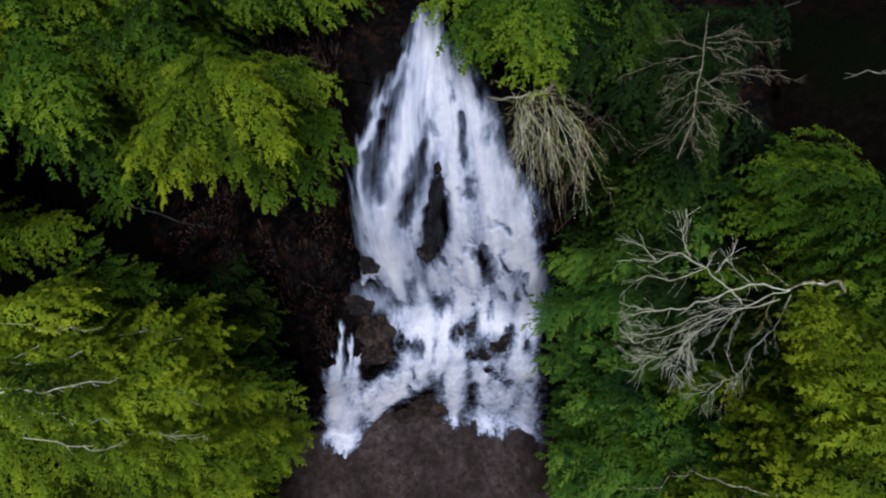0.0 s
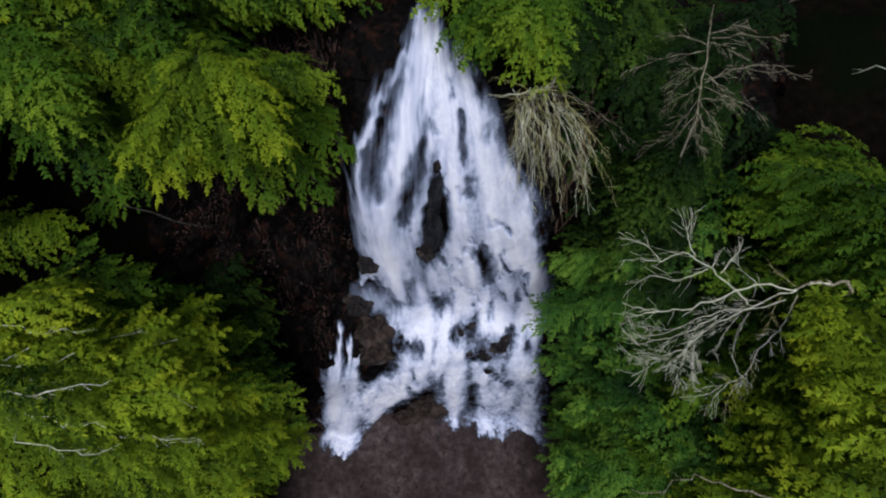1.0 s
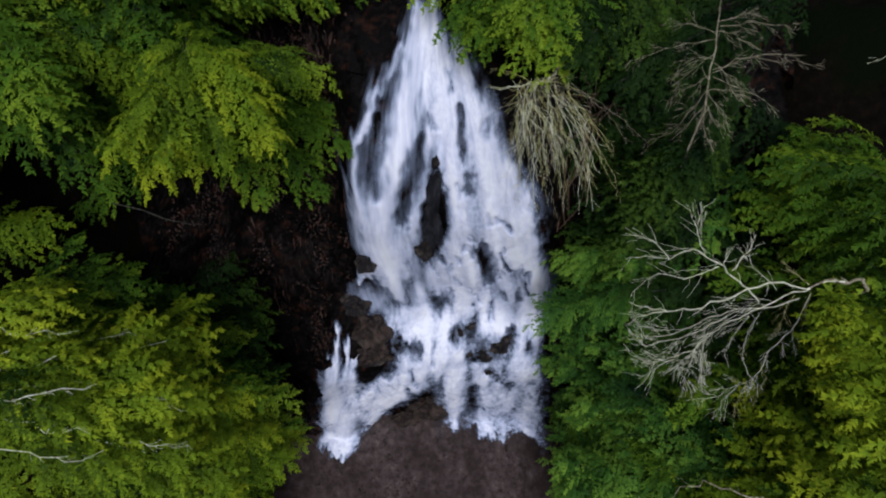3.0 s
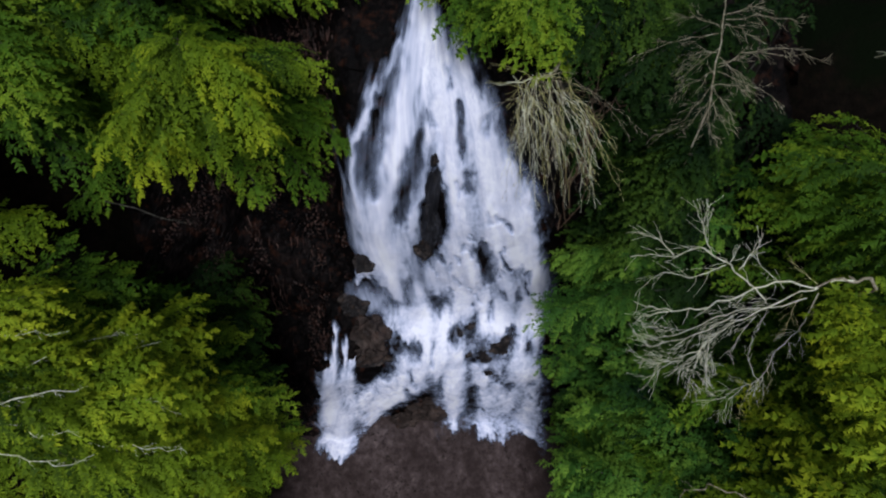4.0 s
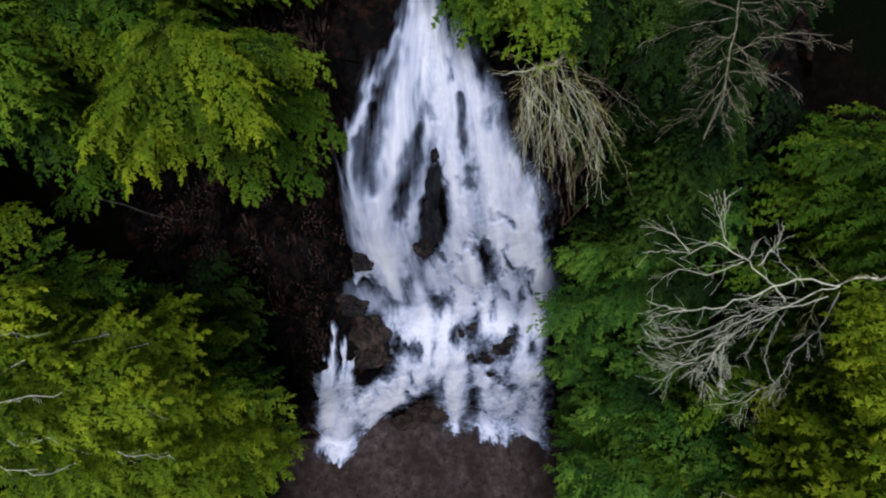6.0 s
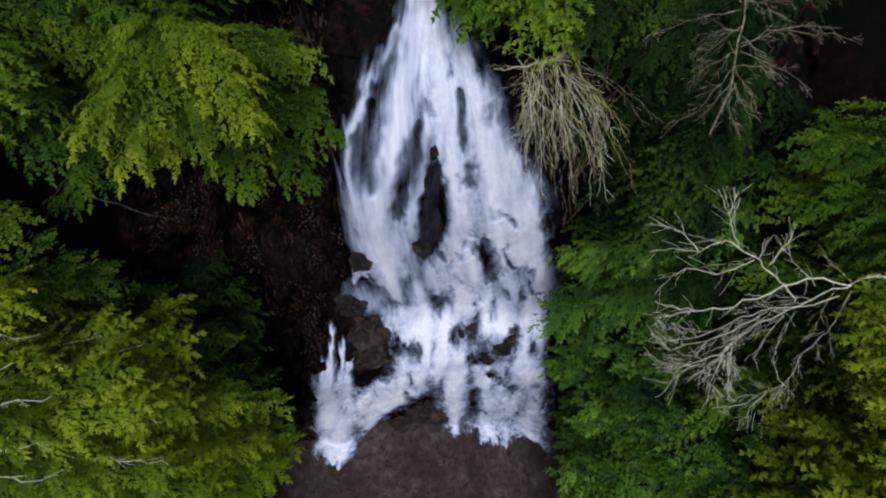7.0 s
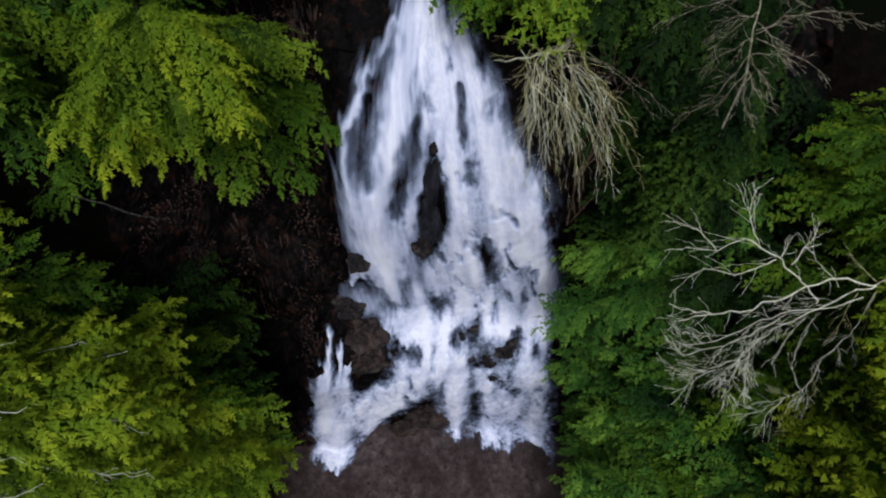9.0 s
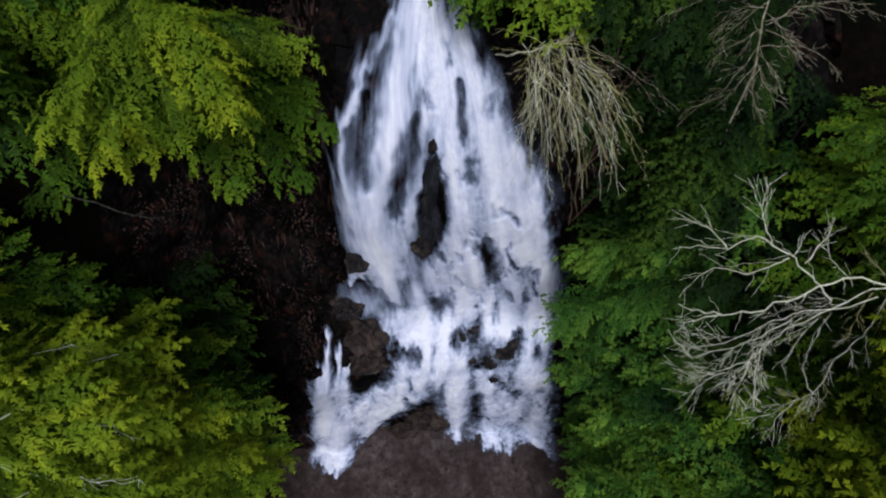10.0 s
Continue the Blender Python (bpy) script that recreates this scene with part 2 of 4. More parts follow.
def build_ground():
    def spread(lo, hi, fine):
        near = list(np.arange(lo, hi, fine))
        far = [3, 8, 16, 30, 60, 130, 300, 700, 1500]
        return [lo - f for f in reversed(far)] + near + [near[-1] + f for f in far]
    xs, ys = spread(-22, 22, 0.45), spread(-24, 32, 0.45)
    verts = [(x, y, ground_z(x, y)) for y in ys for x in xs]
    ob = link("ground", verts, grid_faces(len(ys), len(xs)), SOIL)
    tagged(ob, "damp forest floor of a steep wooded gorge, its colour darkened with tree shade", "ground", kind="structure")


def build_face():
    xs, ps = np.arange(-10, 10.01, 0.1), np.arange(0, PP[-1], 0.1)
    verts = []
    for p in ps:
        for x in xs:
            v = face_at(x, p)
            q = Vector((v.x * 1.1, v.y * 0.7, v.z * 0.55))
            slab = noise.cell(Vector((v.x * 0.8 + 0.4 * v.z, v.y * 0.5, v.z * 0.6 + 0.2 * v.x))) * 0.22
            rough = noise.fractal(q * 1.6, 1.0, 2.1, 5) * 0.24 + slab
            dry = 0.4 + 0.6 * max(step(-2.4, -4.0, x), step(3.8, 5.2, x))
            v.y -= (rough - 0.12) * dry
            v.z += rough * dry * 0.35 * step(-0.6, 1, v.z)
            verts.append(v)
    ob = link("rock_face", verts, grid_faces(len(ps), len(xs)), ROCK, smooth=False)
    tagged(ob, "steep wet rock face, its colour darkened with shade, with brown leaf litter on its ledges", "cliff", kind="structure")


def build_pool():
    xs, ys = np.arange(-9.5, 9.51, 0.2), np.arange(-24, 9.2, 0.2)
    verts = [(x, y, 0.012 * noise.noise((x * 1.4, y * 0.9, 0)) + 0.01 * noise.noise((x * 4, y * 3, 4))) for y in ys for x in xs]
    ob = link("pool_water", verts, grid_faces(len(ys), len(xs)), POOL)
    tagged(ob, "shallow brown plunge pool with rippled water over gravel", "water", kind="structure")


# ---- the falls ----
falls = new("waterfall")
tagged(falls, "white cascading waterfall spreading in strands down a dark rock face", "waterfall")


def water_at(x, p, off):
    v = face_at(x, p)
    v.y -= off
    v.z = max(v.z + off * 0.45, 0.035 + 0.1 * off)
    return v


def smooth_path(pts, gap):
    """Points along a smooth line through the given ones, about gap metres apart."""
    a = np.array([pts[0], *pts, pts[-1]], float)
    out = []
    for i in range(1, len(a) - 2):
        n = max(2, int(np.hypot(*(a[i + 1] - a[i])[:2]) / gap))
        for k in range(n):
            t = k / n
            out.append(0.5 * (2 * a[i] + (a[i + 1] - a[i - 1]) * t + (2 * a[i - 1] - 5 * a[i] + 4 * a[i + 1] - a[i + 2]) * t * t
                              + (3 * a[i] - a[i - 1] - 3 * a[i + 1] + a[i + 2]) * t ** 3))
    return np.array(out + [a[-1]])


# the sheet of water: across the face and along its profile, from the pool to the lip
SHEET_X, SHEET_P = np.meshgrid(np.arange(-6.1, 5.4, 0.05), np.arange(0.15, 22.9, 0.05))
WARP = np.array([[(noise.noise((x * 1.7, p * 0.7, 5)) * 0.16 + noise.noise((x * 5.5, p * 2.0, 8)) * 0.11, noise.noise((x * 2.2, p * 0.9, 21)) * 0.4 + noise.noise((x * 7, p * 3, 2)) * 0.22)
                  for x, p in zip(*row)] for row in zip(SHEET_X, SHEET_P)])
DRY, FROTH, WEIGHT = np.ones_like(SHEET_X), np.zeros_like(SHEET_X), np.full_like(SHEET_X, 1e-3)


def strand(pts, inner, outer):
    """How much of each place of the sheet a strand along (x, p, width) covers, from 0 to 1."""
    best = np.zeros_like(SHEET_X)
    line = smooth_path(pts, 0.12) if len(pts) > 1 else np.array(pts, float)
    lo, hi = line[:, 1].min() - 1.6, line[:, 1].max() + 1.6
    rows = slice(*np.searchsorted(SHEET_P[:, 0], (lo, hi)))
    x, p = SHEET_X[rows] + WARP[rows, :, 0], SHEET_P[rows] + WARP[rows, :, 1]
    for cx, cp, w in line:
        d = np.hypot(x - cx, (p - cp) * 0.6) / max(0.04, w)
        k = np.clip((outer - d) / (outer - inner), 0, 1)
        np.maximum(best[rows], k * k * (3 - 2 * k), out=best[rows])
    return best


def flow(strength, froth, pts):
    """A body of water that runs along (x, p, width)."""
    k = strand(pts, 0.1, 0.86)
    DRY[...] *= 1 - strength * k
    FROTH[...] += froth * k
    WEIGHT[...] += k


def gap(pts, strength=0.8):
    """Rock that parts the water along (x, p, half width)."""
    DRY[...] = 1 - (1 - DRY) * (1 - strength * strand(pts, 0.2, 1.55))


def pour():
    # the upper fall, the ledge, the lower fall and the side stream
    flow(0.95, 0.25, [(-0.45, 21.9, 0.9), (-0.6, 21.5, 0.95), (-0.9, 20.1, 0.89), (-1.1, 18.9, 0.75), (-1.3, 18.0, 0.88), (-1.7, 16.9, 1.2), (-2.1, 15.5, 1.44), (-2.3, 14.2, 1.57), (-2.1, 12.7, 1.27), (-1.8, 11.2, 0.72)])
    flow(0.8, 0.5, [(-0.2, 18.9, 0.35), (-0.3, 18.3, 0.35), (-0.5, 17.5, 0.36), (-0.7, 16.7, 0.43), (-1.0, 15.8, 0.59), (-1.2, 14.5, 0.84), (-1.5, 12.9, 0.97)])
    flow(0.95, 0.6, [(-0.3, 21.8, 0.77), (-0.1, 21.0, 0.84), (0.1, 20.1, 0.85), (0.2, 18.9, 0.78), (0.3, 17.8, 0.81), (0.5, 16.4, 0.98), (0.8, 14.4, 1.06), (1.0, 12.5, 1.22), (0.9, 10.5, 1.49), (0.3, 9.4, 1.53)])
    flow(0.5, 0.9, [(-0.4, 21.0, 0.61), (-0.3, 19.7, 0.62), (-0.2, 18.7, 0.54)])
    flow(0.92, 0.6, [(0.5, 21.1, 0.5), (0.75, 20.2, 0.6), (1.05, 19.2, 0.75), (1.35, 18.1, 1.0), (1.8, 16.8, 1.15), (2.2, 15.0, 1.25), (2.6, 13.5, 1.14)])
    flow(1.0, 0.4, [(1.95, 17.2, 0.65), (2.6, 15.7, 0.9), (3.1, 13.8, 0.9), (3.6, 11.2, 0.95), (3.7, 9.5, 1.15)])
    flow(0.85, 0.5, [(1.6, 15.7, 0.69), (1.7, 14.4, 0.62), (2.1, 12.8, 0.66), (2.6, 10.5, 0.93), (2.6, 9.3, 1.1)])
    flow(0.42, 0.7, [(0.2, 21.0, 1.0), (0.6, 19.5, 1.4), (1.1, 17.6, 2.0), (1.8, 15.0, 2.6), (2.3, 10.9, 3.5)])
    flow(0.72, 0.3, [(-1.2, 21.3, 0.24), (-1.5, 20.7, 0.28), (-1.9, 19.8, 0.3), (-2.35, 19.0, 0.28), (-2.65, 18.1, 0.28), (-2.8, 17.2, 0.28), (-2.75, 16.2, 0.3), (-2.6, 15.2, 0.4)])
    flow(0.45, 0.6, [(-3.2, 16.8, 0.2), (-3.1, 16.2, 0.24), (-3.0, 15.5, 0.25), (-2.7, 14.9, 0.25)])
    flow(0.16, 0.5, [(-1.9, 19.7, 0.62), (-2.0, 18.6, 0.79), (-2.0, 17.4, 0.9)])
    flow(0.2, 0.3, [(-3.3, 17.5, 0.67), (-3.2, 16.6, 0.68), (-3.1, 15.8, 0.63)])
    flow(0.6, 0.5, [(0.4, 15.1, 0.46), (0.1, 13.8, 0.49), (-0.3, 12.5, 0.71), (-0.8, 10.7, 0.76), (-1.0, 9.7, 0.65)])
    flow(0.6, 0.4, [(0.6, 14.1, 0.56), (0.3, 12.5, 0.99), (-0.1, 10.5, 1.06), (-0.7, 9.3, 0.88)])
    flow(0.3, 0.2, [(-0.6, 13.8, 0.56), (-0.8, 12.1, 0.8), (-1.2, 10.4, 0.85), (-1.8, 9.7, 0.65)])
    flow(0.3, 0.2, [(-3.6, 10.8, 0.63), (-3.0, 10.4, 0.96), (-2.2, 9.9, 0.87)])
    flow(0.8, 0.9, [(-3.2, 11.6, 0.33), (-2.6, 12.5, 0.47), (-2.0, 11.8, 0.69), (-1.7, 10.6, 0.42)])
    flow(0.9, 0.9, [(-2.0, 9.1, 0.88), (-1.4, 8.9, 1.01), (-0.5, 8.8, 1.1), (0.4, 9.0, 1.1)])
    flow(0.85, 0.7, [(0.4, 9.2, 0.88), (1.5, 9.5, 0.87), (2.6, 9.1, 0.88), (3.7, 8.9, 0.97)])
    flow(0.9, 0.5, [(-0.9, 8.4, 1.55), (-0.3, 8.1, 1.55), (0.4, 8.0, 1.11)])
    flow(0.7, 0.7, [(3.5, 8.8, 1.1), (3.6, 7.6, 1.12), (3.7, 5.6, 1.41), (4.0, 2.8, 1.28), (4.3, 0.5, 0.88)])
    flow(0.98, 0.5, [(-0.5, 8.6, 1.32), (-0.8, 7.6, 1.56), (-1.5, 6.2, 1.62), (-2.3, 4.7, 1.45), (-3.1, 3.2, 1.01), (-3.4, 2.5, 0.62)])
    flow(0.85, 0.8, [(-1.9, 5.7, 1.17), (-3.0, 4.8, 1.2), (-3.5, 4.4, 0.97)])
    flow(0.6, 0.5, [(0.3, 7.9, 1.33), (0.4, 6.2, 1.39), (0.3, 3.0, 1.27)])
    flow(0.9, 0.5, [(0.6, 7.3, 0.49), (0.5, 5.2, 0.52), (0.6, 1.3, 0.42)])
    flow(0.55, 0.6, [(2.2, 6.9, 1.36), (2.3, 5.2, 1.67), (2.5, 3.0, 2.04), (2.5, 1.3, 1.84)])
    flow(0.6, 0.6, [(1.5, 7.1, 0.59), (1.7, 5.2, 0.67), (2.0, 1.7, 0.53)])
    flow(1, 0.4, [(-4.25, 9.1, 0.2), (-4.4, 8.2, 0.3), (-4.6, 7.3, 0.58), (-4.7, 5.9, 1.25), (-4.8, 3.7, 1.58), (-5.0, 1.1, 1.56), (-5.1, 0.7, 1.03)])
    flow(0.95, 0.4, [(-3.9, 8.5, 0.2), (-4.0, 7.7, 0.28), (-4.1, 6.6, 0.5)])
    flow(0.95, 0.5, [(-3.45, 8.2, 0.2), (-3.75, 7.4, 0.32), (-3.9, 6.0, 0.6)])
    flow(0.5, 0.9, [(-3.7, 5.9, 0.7), (-3.7, 4.0, 0.88), (-3.4, 2.6, 0.62)])
    flow(0.38, 0.6, [(1.2, 9.4, 4.6), (1.6, 8.2, 4.6), (2.2, 6.0, 4.0), (2.4, 3.5, 4.2), (2.6, 1.8, 3.8)])
    # lace where the falls meet the pool
    for line in ([(-5.7, 0.6, 0.4), (-4.9, 0.35, 0.8), (-4.2, 0.7, 0.5)], [(-3.7, 1.7, 0.5), (-2.8, 2.7, 0.6)], [(0.2, 1.3, 0.4), (0.9, 0.95, 0.5)], [(1.8, 1.1, 0.6), (3.1, 0.9, 0.8), (4.4, 0.4, 0.6)]):
        flow(0.42, 1.0, line)
    flow(0.85, 0.8, [(-5.4, 1.5, 0.7), (-5.0, 1.0, 1.0), (-4.6, 1.4, 0.7)])
    gap([(0.5, 19.4, 0.1), (0.6, 19.0, 0.15), (0.62, 18.5, 0.16)], 0.6)
    gap([(0.78, 17.5, 0.13), (0.86, 17.0, 0.16), (0.75, 16.6, 0.1)], 0.6)
    gap([(1.5, 14.1, 0.26), (1.7, 12.8, 0.31), (1.8, 11.7, 0.2)])
    gap([(2.1, 13.8, 0.09), (2.3, 13.1, 0.12), (2.6, 12.6, 0.08)])
    gap([(-0.6, 18.5, 0.19), (-0.7, 17.8, 0.29), (-1.1, 16.7, 0.33), (-1.3, 15.7, 0.24)])
    gap([(-0.2, 17.3, 0.07), (-0.2, 16.6, 0.24), (-0.3, 15.5, 0.33), (-0.4, 14.4, 0.33), (-0.6, 13.4, 0.25)], 0.95)
    gap([(-1.65, 19.7, 0.14), (-1.9, 18.8, 0.24), (-2.05, 18.0, 0.32), (-2.1, 17.2, 0.3), (-2.1, 16.6, 0.18)], 0.72)
    gap([(0.5, 8.6, 0.22), (1.1, 8.9, 0.35), (1.5, 9.3, 0.22)])
    gap([(1.1, 7.6, 0.18), (1.8, 7.7, 0.36), (2.5, 8.1, 0.44), (2.9, 8.5, 0.26)])
    gap([(2.0, 6.6, 0.23), (2.4, 6.1, 0.16)])
    gap([(1.4, 5.2, 0.24), (1.4, 2.6, 0.31)])
    gap([(-3.5, 9.6, 0.4), (-3.0, 8.7, 0.55), (-2.9, 7.8, 0.5), (-2.6, 7.2, 0.4)])
    gap([(-1.1, 8.0, 0.31)])
    gap([(-1.8, 8.3, 0.31)])
    gap([(2.0, 10.1, 0.15), (2.0, 9.5, 0.17)])
    gap([(2.7, 8.8, 0.13)])
    gap([(-0.1, 10.3, 0.47)])
    gap([(1.1, 8.5, 0.35)])
    gap([(2.9, 5.6, 0.28)])
    gap([(3.6, 8.1, 0.22)])
    # small breaks where the rock shows through
    rnd = random.Random(14)
    for _ in range(46):
        p = rnd.uniform(9.8, 20.8)
        x = rnd.uniform(-0.4, float(np.interp(p, [10, 15, 20.8], [3.6, 2.8, 0.7])))
        ln, w = rnd.uniform(0.15, 0.8), rnd.uniform(0.05, 0.14)
        gap([(x, p, w * 0.6), (x + 0.08, p - ln * 0.5, w), (x + 0.16, p - ln, w * 0.5)], rnd.uniform(0.25, 0.6))
    for _ in range(24):
        p, x = rnd.uniform(2.0, 9.0), rnd.uniform(-2.6, 4.2)
        gap([(x, p, rnd.uniform(0.08, 0.2)), (x + rnd.uniform(-0.2, 0.2), p - rnd.uniform(0.2, 0.9), 0.1)], rnd.uniform(0.2, 0.5))
    # the thin film that runs over the parted rock as well
    flow(0.17, 0.15, [(-0.9, 20.8, 1.2), (-1.4, 19.0, 2.0), (-1.7, 17.0, 2.3), (-1.8, 14.8, 2.0), (-1.6, 13.0, 1.6)])
    flow(0.2, 0.3, [(0.4, 20.3, 1.0), (1.1, 17.5, 1.9), (1.9, 14.5, 2.7), (2.2, 11.0, 3.1)])
    flow(0.24, 0.4, [(1.8, 8.2, 3.8), (2.2, 6.0, 3.6), (2.4, 3.5, 3.8), (2.4, 2.2, 3.4)])
    flow(0.28, 0.1, [(-3.3, 10.4, 0.8), (-2.4, 10.2, 1.0), (-1.2, 11.4, 1.0), (-0.7, 13.0, 0.7)])


def build_falls():
    """The sheet, cut into the falls that it is made of."""
    pour()
    body, froth = 0.84 * (1 - DRY) ** 1.2, FROTH / WEIGHT
    low = np.clip((10.5 - SHEET_P) / 2, 0, 1)
    froth = np.clip(froth + 0.3 * low, 0, 1)
    shore = (SHEET_P + 2.2 * WARP[..., 1] - 0.3 + 0.3 * (SHEET_X < -4)) / 0.8
    body *= np.clip(shore, 0, 1)
    rows, cols = body.shape
    mid = np.interp(SHEET_P, [0, 6, 10, 15, 19.5, 22.5], [0.5, 0.6, 0.8, 0.1, -0.2, -0.3])
    half = np.interp(SHEET_P, [0, 6, 10, 15, 19.5, 22.5], [4.2, 3.6, 3.2, 2.9, 2.0, 0.9])
    across = (SHEET_X - mid) / half * 3.0
    wet = body > 0.015
    keep = wet[:-1, :-1] | wet[1:, :-1] | wet[:-1, 1:] | wet[1:, 1:]
    side, upper = SHEET_X < -3.62, SHEET_P > 9.55
    for name, where, label in (("upper_fall", upper, "fan of silky white water over dark rock"), ("lower_fall", ~upper & ~side, "frothing white water below a ledge"),
                               ("side_stream", ~upper & side, "narrow white stream at the foot of the bank")):
        verts, faces, at, uvs = [], [], {}, []
        for i, j in zip(*np.nonzero(keep & where[:-1, :-1])):
            face = []
            for a, b in ((i, j), (i, j + 1), (i + 1, j + 1), (i + 1, j)):
                if (a, b) not in at:
                    at[a, b] = len(verts)
                    x, p, w = float(SHEET_X[a, b]), float(SHEET_P[a, b]), float(body[a, b])
                    lump = 0.10 * noise.noise((across[a, b] * 2.2, p * 0.5, 1)) + 0.05 * noise.noise((x * 3.5, p * 2.2, 9)) * float(froth[a, b])
                    verts.append(water_at(x, p, 0.06 + 0.24 * w + lump * w))
                    uvs.append((float(across[a, b]), p))
                face.append(at[a, b])
            faces.append(face)
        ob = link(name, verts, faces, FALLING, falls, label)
        layer = ob.data.uv_layers.new(name="UVMap")
        for lp in ob.data.loops:
            layer.data[lp.index].uv = uvs[lp.vertex_index]
        for key, field in (("body", body), ("froth", froth)):
            ob.data.attributes.new(key, "FLOAT", "POINT").data.foreach_set("value", [float(field[c]) for c in at])


build_ground()
build_face()
build_pool()
build_falls()


# ---- branching ----
def branch(verts, faces, path, r, twigs, reach, level, sides=5, lift=0.0, crook=0.1):
    """A crooked branch along a path, forking into finer ones."""
    path = [Vector(p) for p in path]
    fine = []
    for i in range(len(path) - 1):
        for k in range(3):
            p = path[i].lerp(path[i + 1], k / 3)
            j = (path[i + 1] - path[i]).length * crook
            fine.append(p + Vector((random.uniform(-j, j), random.uniform(-j, j), random.uniform(-j, j))))
    fine.append(path[-1])
    n = len(fine) - 1
    tube(fine, [max(0.0024, r * (1 - 0.78 * i / n)) for i in range(n + 1)], sides, verts, faces)
    if level == 0:
        return
    for k in range(twigs):
        i = int(n * (0.2 + 0.78 * (k + random.random()) / twigs))
        i = min(n - 1, max(0, i))
        d = (fine[i + 1] - fine[i]).normalized()
        side = d.cross(Vector((random.uniform(-0.5, 0.5), random.uniform(-0.5, 0.5), 1))).normalized() * random.choice((-1, 1))
        w = (d * random.uniform(0.7, 1.3) + side * random.uniform(0.45, 0.9) + Vector((0, 0, lift + random.uniform(-0.25, 0.3)))).normalized()
        ln = reach * random.uniform(0.5, 1.1) * (1 - 0.45 * i / n)
        bend = (w + d * 0.5 + Vector((random.uniform(-0.3, 0.3), random.uniform(-0.3, 0.3), random.uniform(-0.2, 0.2)))).normalized()
        branch(verts, faces, [fine[i], fine[i] + w * ln * 0.45, fine[i] + w * ln * 0.45 + bend * ln * 0.55], max(0.003, r * 0.44 * (1 - 0.4 * i / n)),
               max(2, int(twigs * 0.42)), reach * 0.5, level - 1, 3, lift, crook)


# ---- conifers ----
def frond(verts, faces, young, base, along, up, size, age_light):
    """A flat spray with a pointed, lobed outline on both sides of a bent midrib."""
    side = along.cross(up).normalized()
    n = random.choice((2, 3, 3))
    bend, sway = random.uniform(0.05, 0.34), random.uniform(-0.2, 0.2)
    start = len(verts)
    for k in range(n + 1):
        r = k / n
        verts.append(base + along * (size * 0.86 * r) + side * (size * sway * r * r) - up * (size * bend * r * r))
        # midrib toned darker than the tips: older growth and painted shade
        young.append(min(1, max(0, age_light * (0.3 + 0.5 * r))))
    for k in range(n):
        wide = (0.42, 0.40, 0.27)[k + 3 - n] if k else 0.38
        for sg in (1, -1):
            tip = verts[start + k] + along * (size * random.uniform(0.22, 0.5)) + side * (sg * size * wide * random.uniform(0.6, 1.25)) - up * (size * random.uniform(0.0, 0.22))
            verts.append(tip)
            # lobe tips toned up as young growth and as if lit
            young.append(min(1, max(0, age_light * 1.1 + 0.12)))
            faces.append((start + k, start + k + 1, len(verts) - 1))
    end = verts[start + n]
    verts.extend((end - along * (size * 0.16) - side * (size * 0.11), end - along * (size * 0.16) + side * (size * 0.11),
                  end + along * (size * random.uniform(0.2, 0.34)) + side * (size * sway * 0.5) - up * (size * bend * 0.7)))
    young.extend((age_light * 0.9, age_light * 0.9, min(1, age_light * 1.1 + 0.12)))
    faces.append((len(verts) - 3, len(verts) - 2, len(verts) - 1))


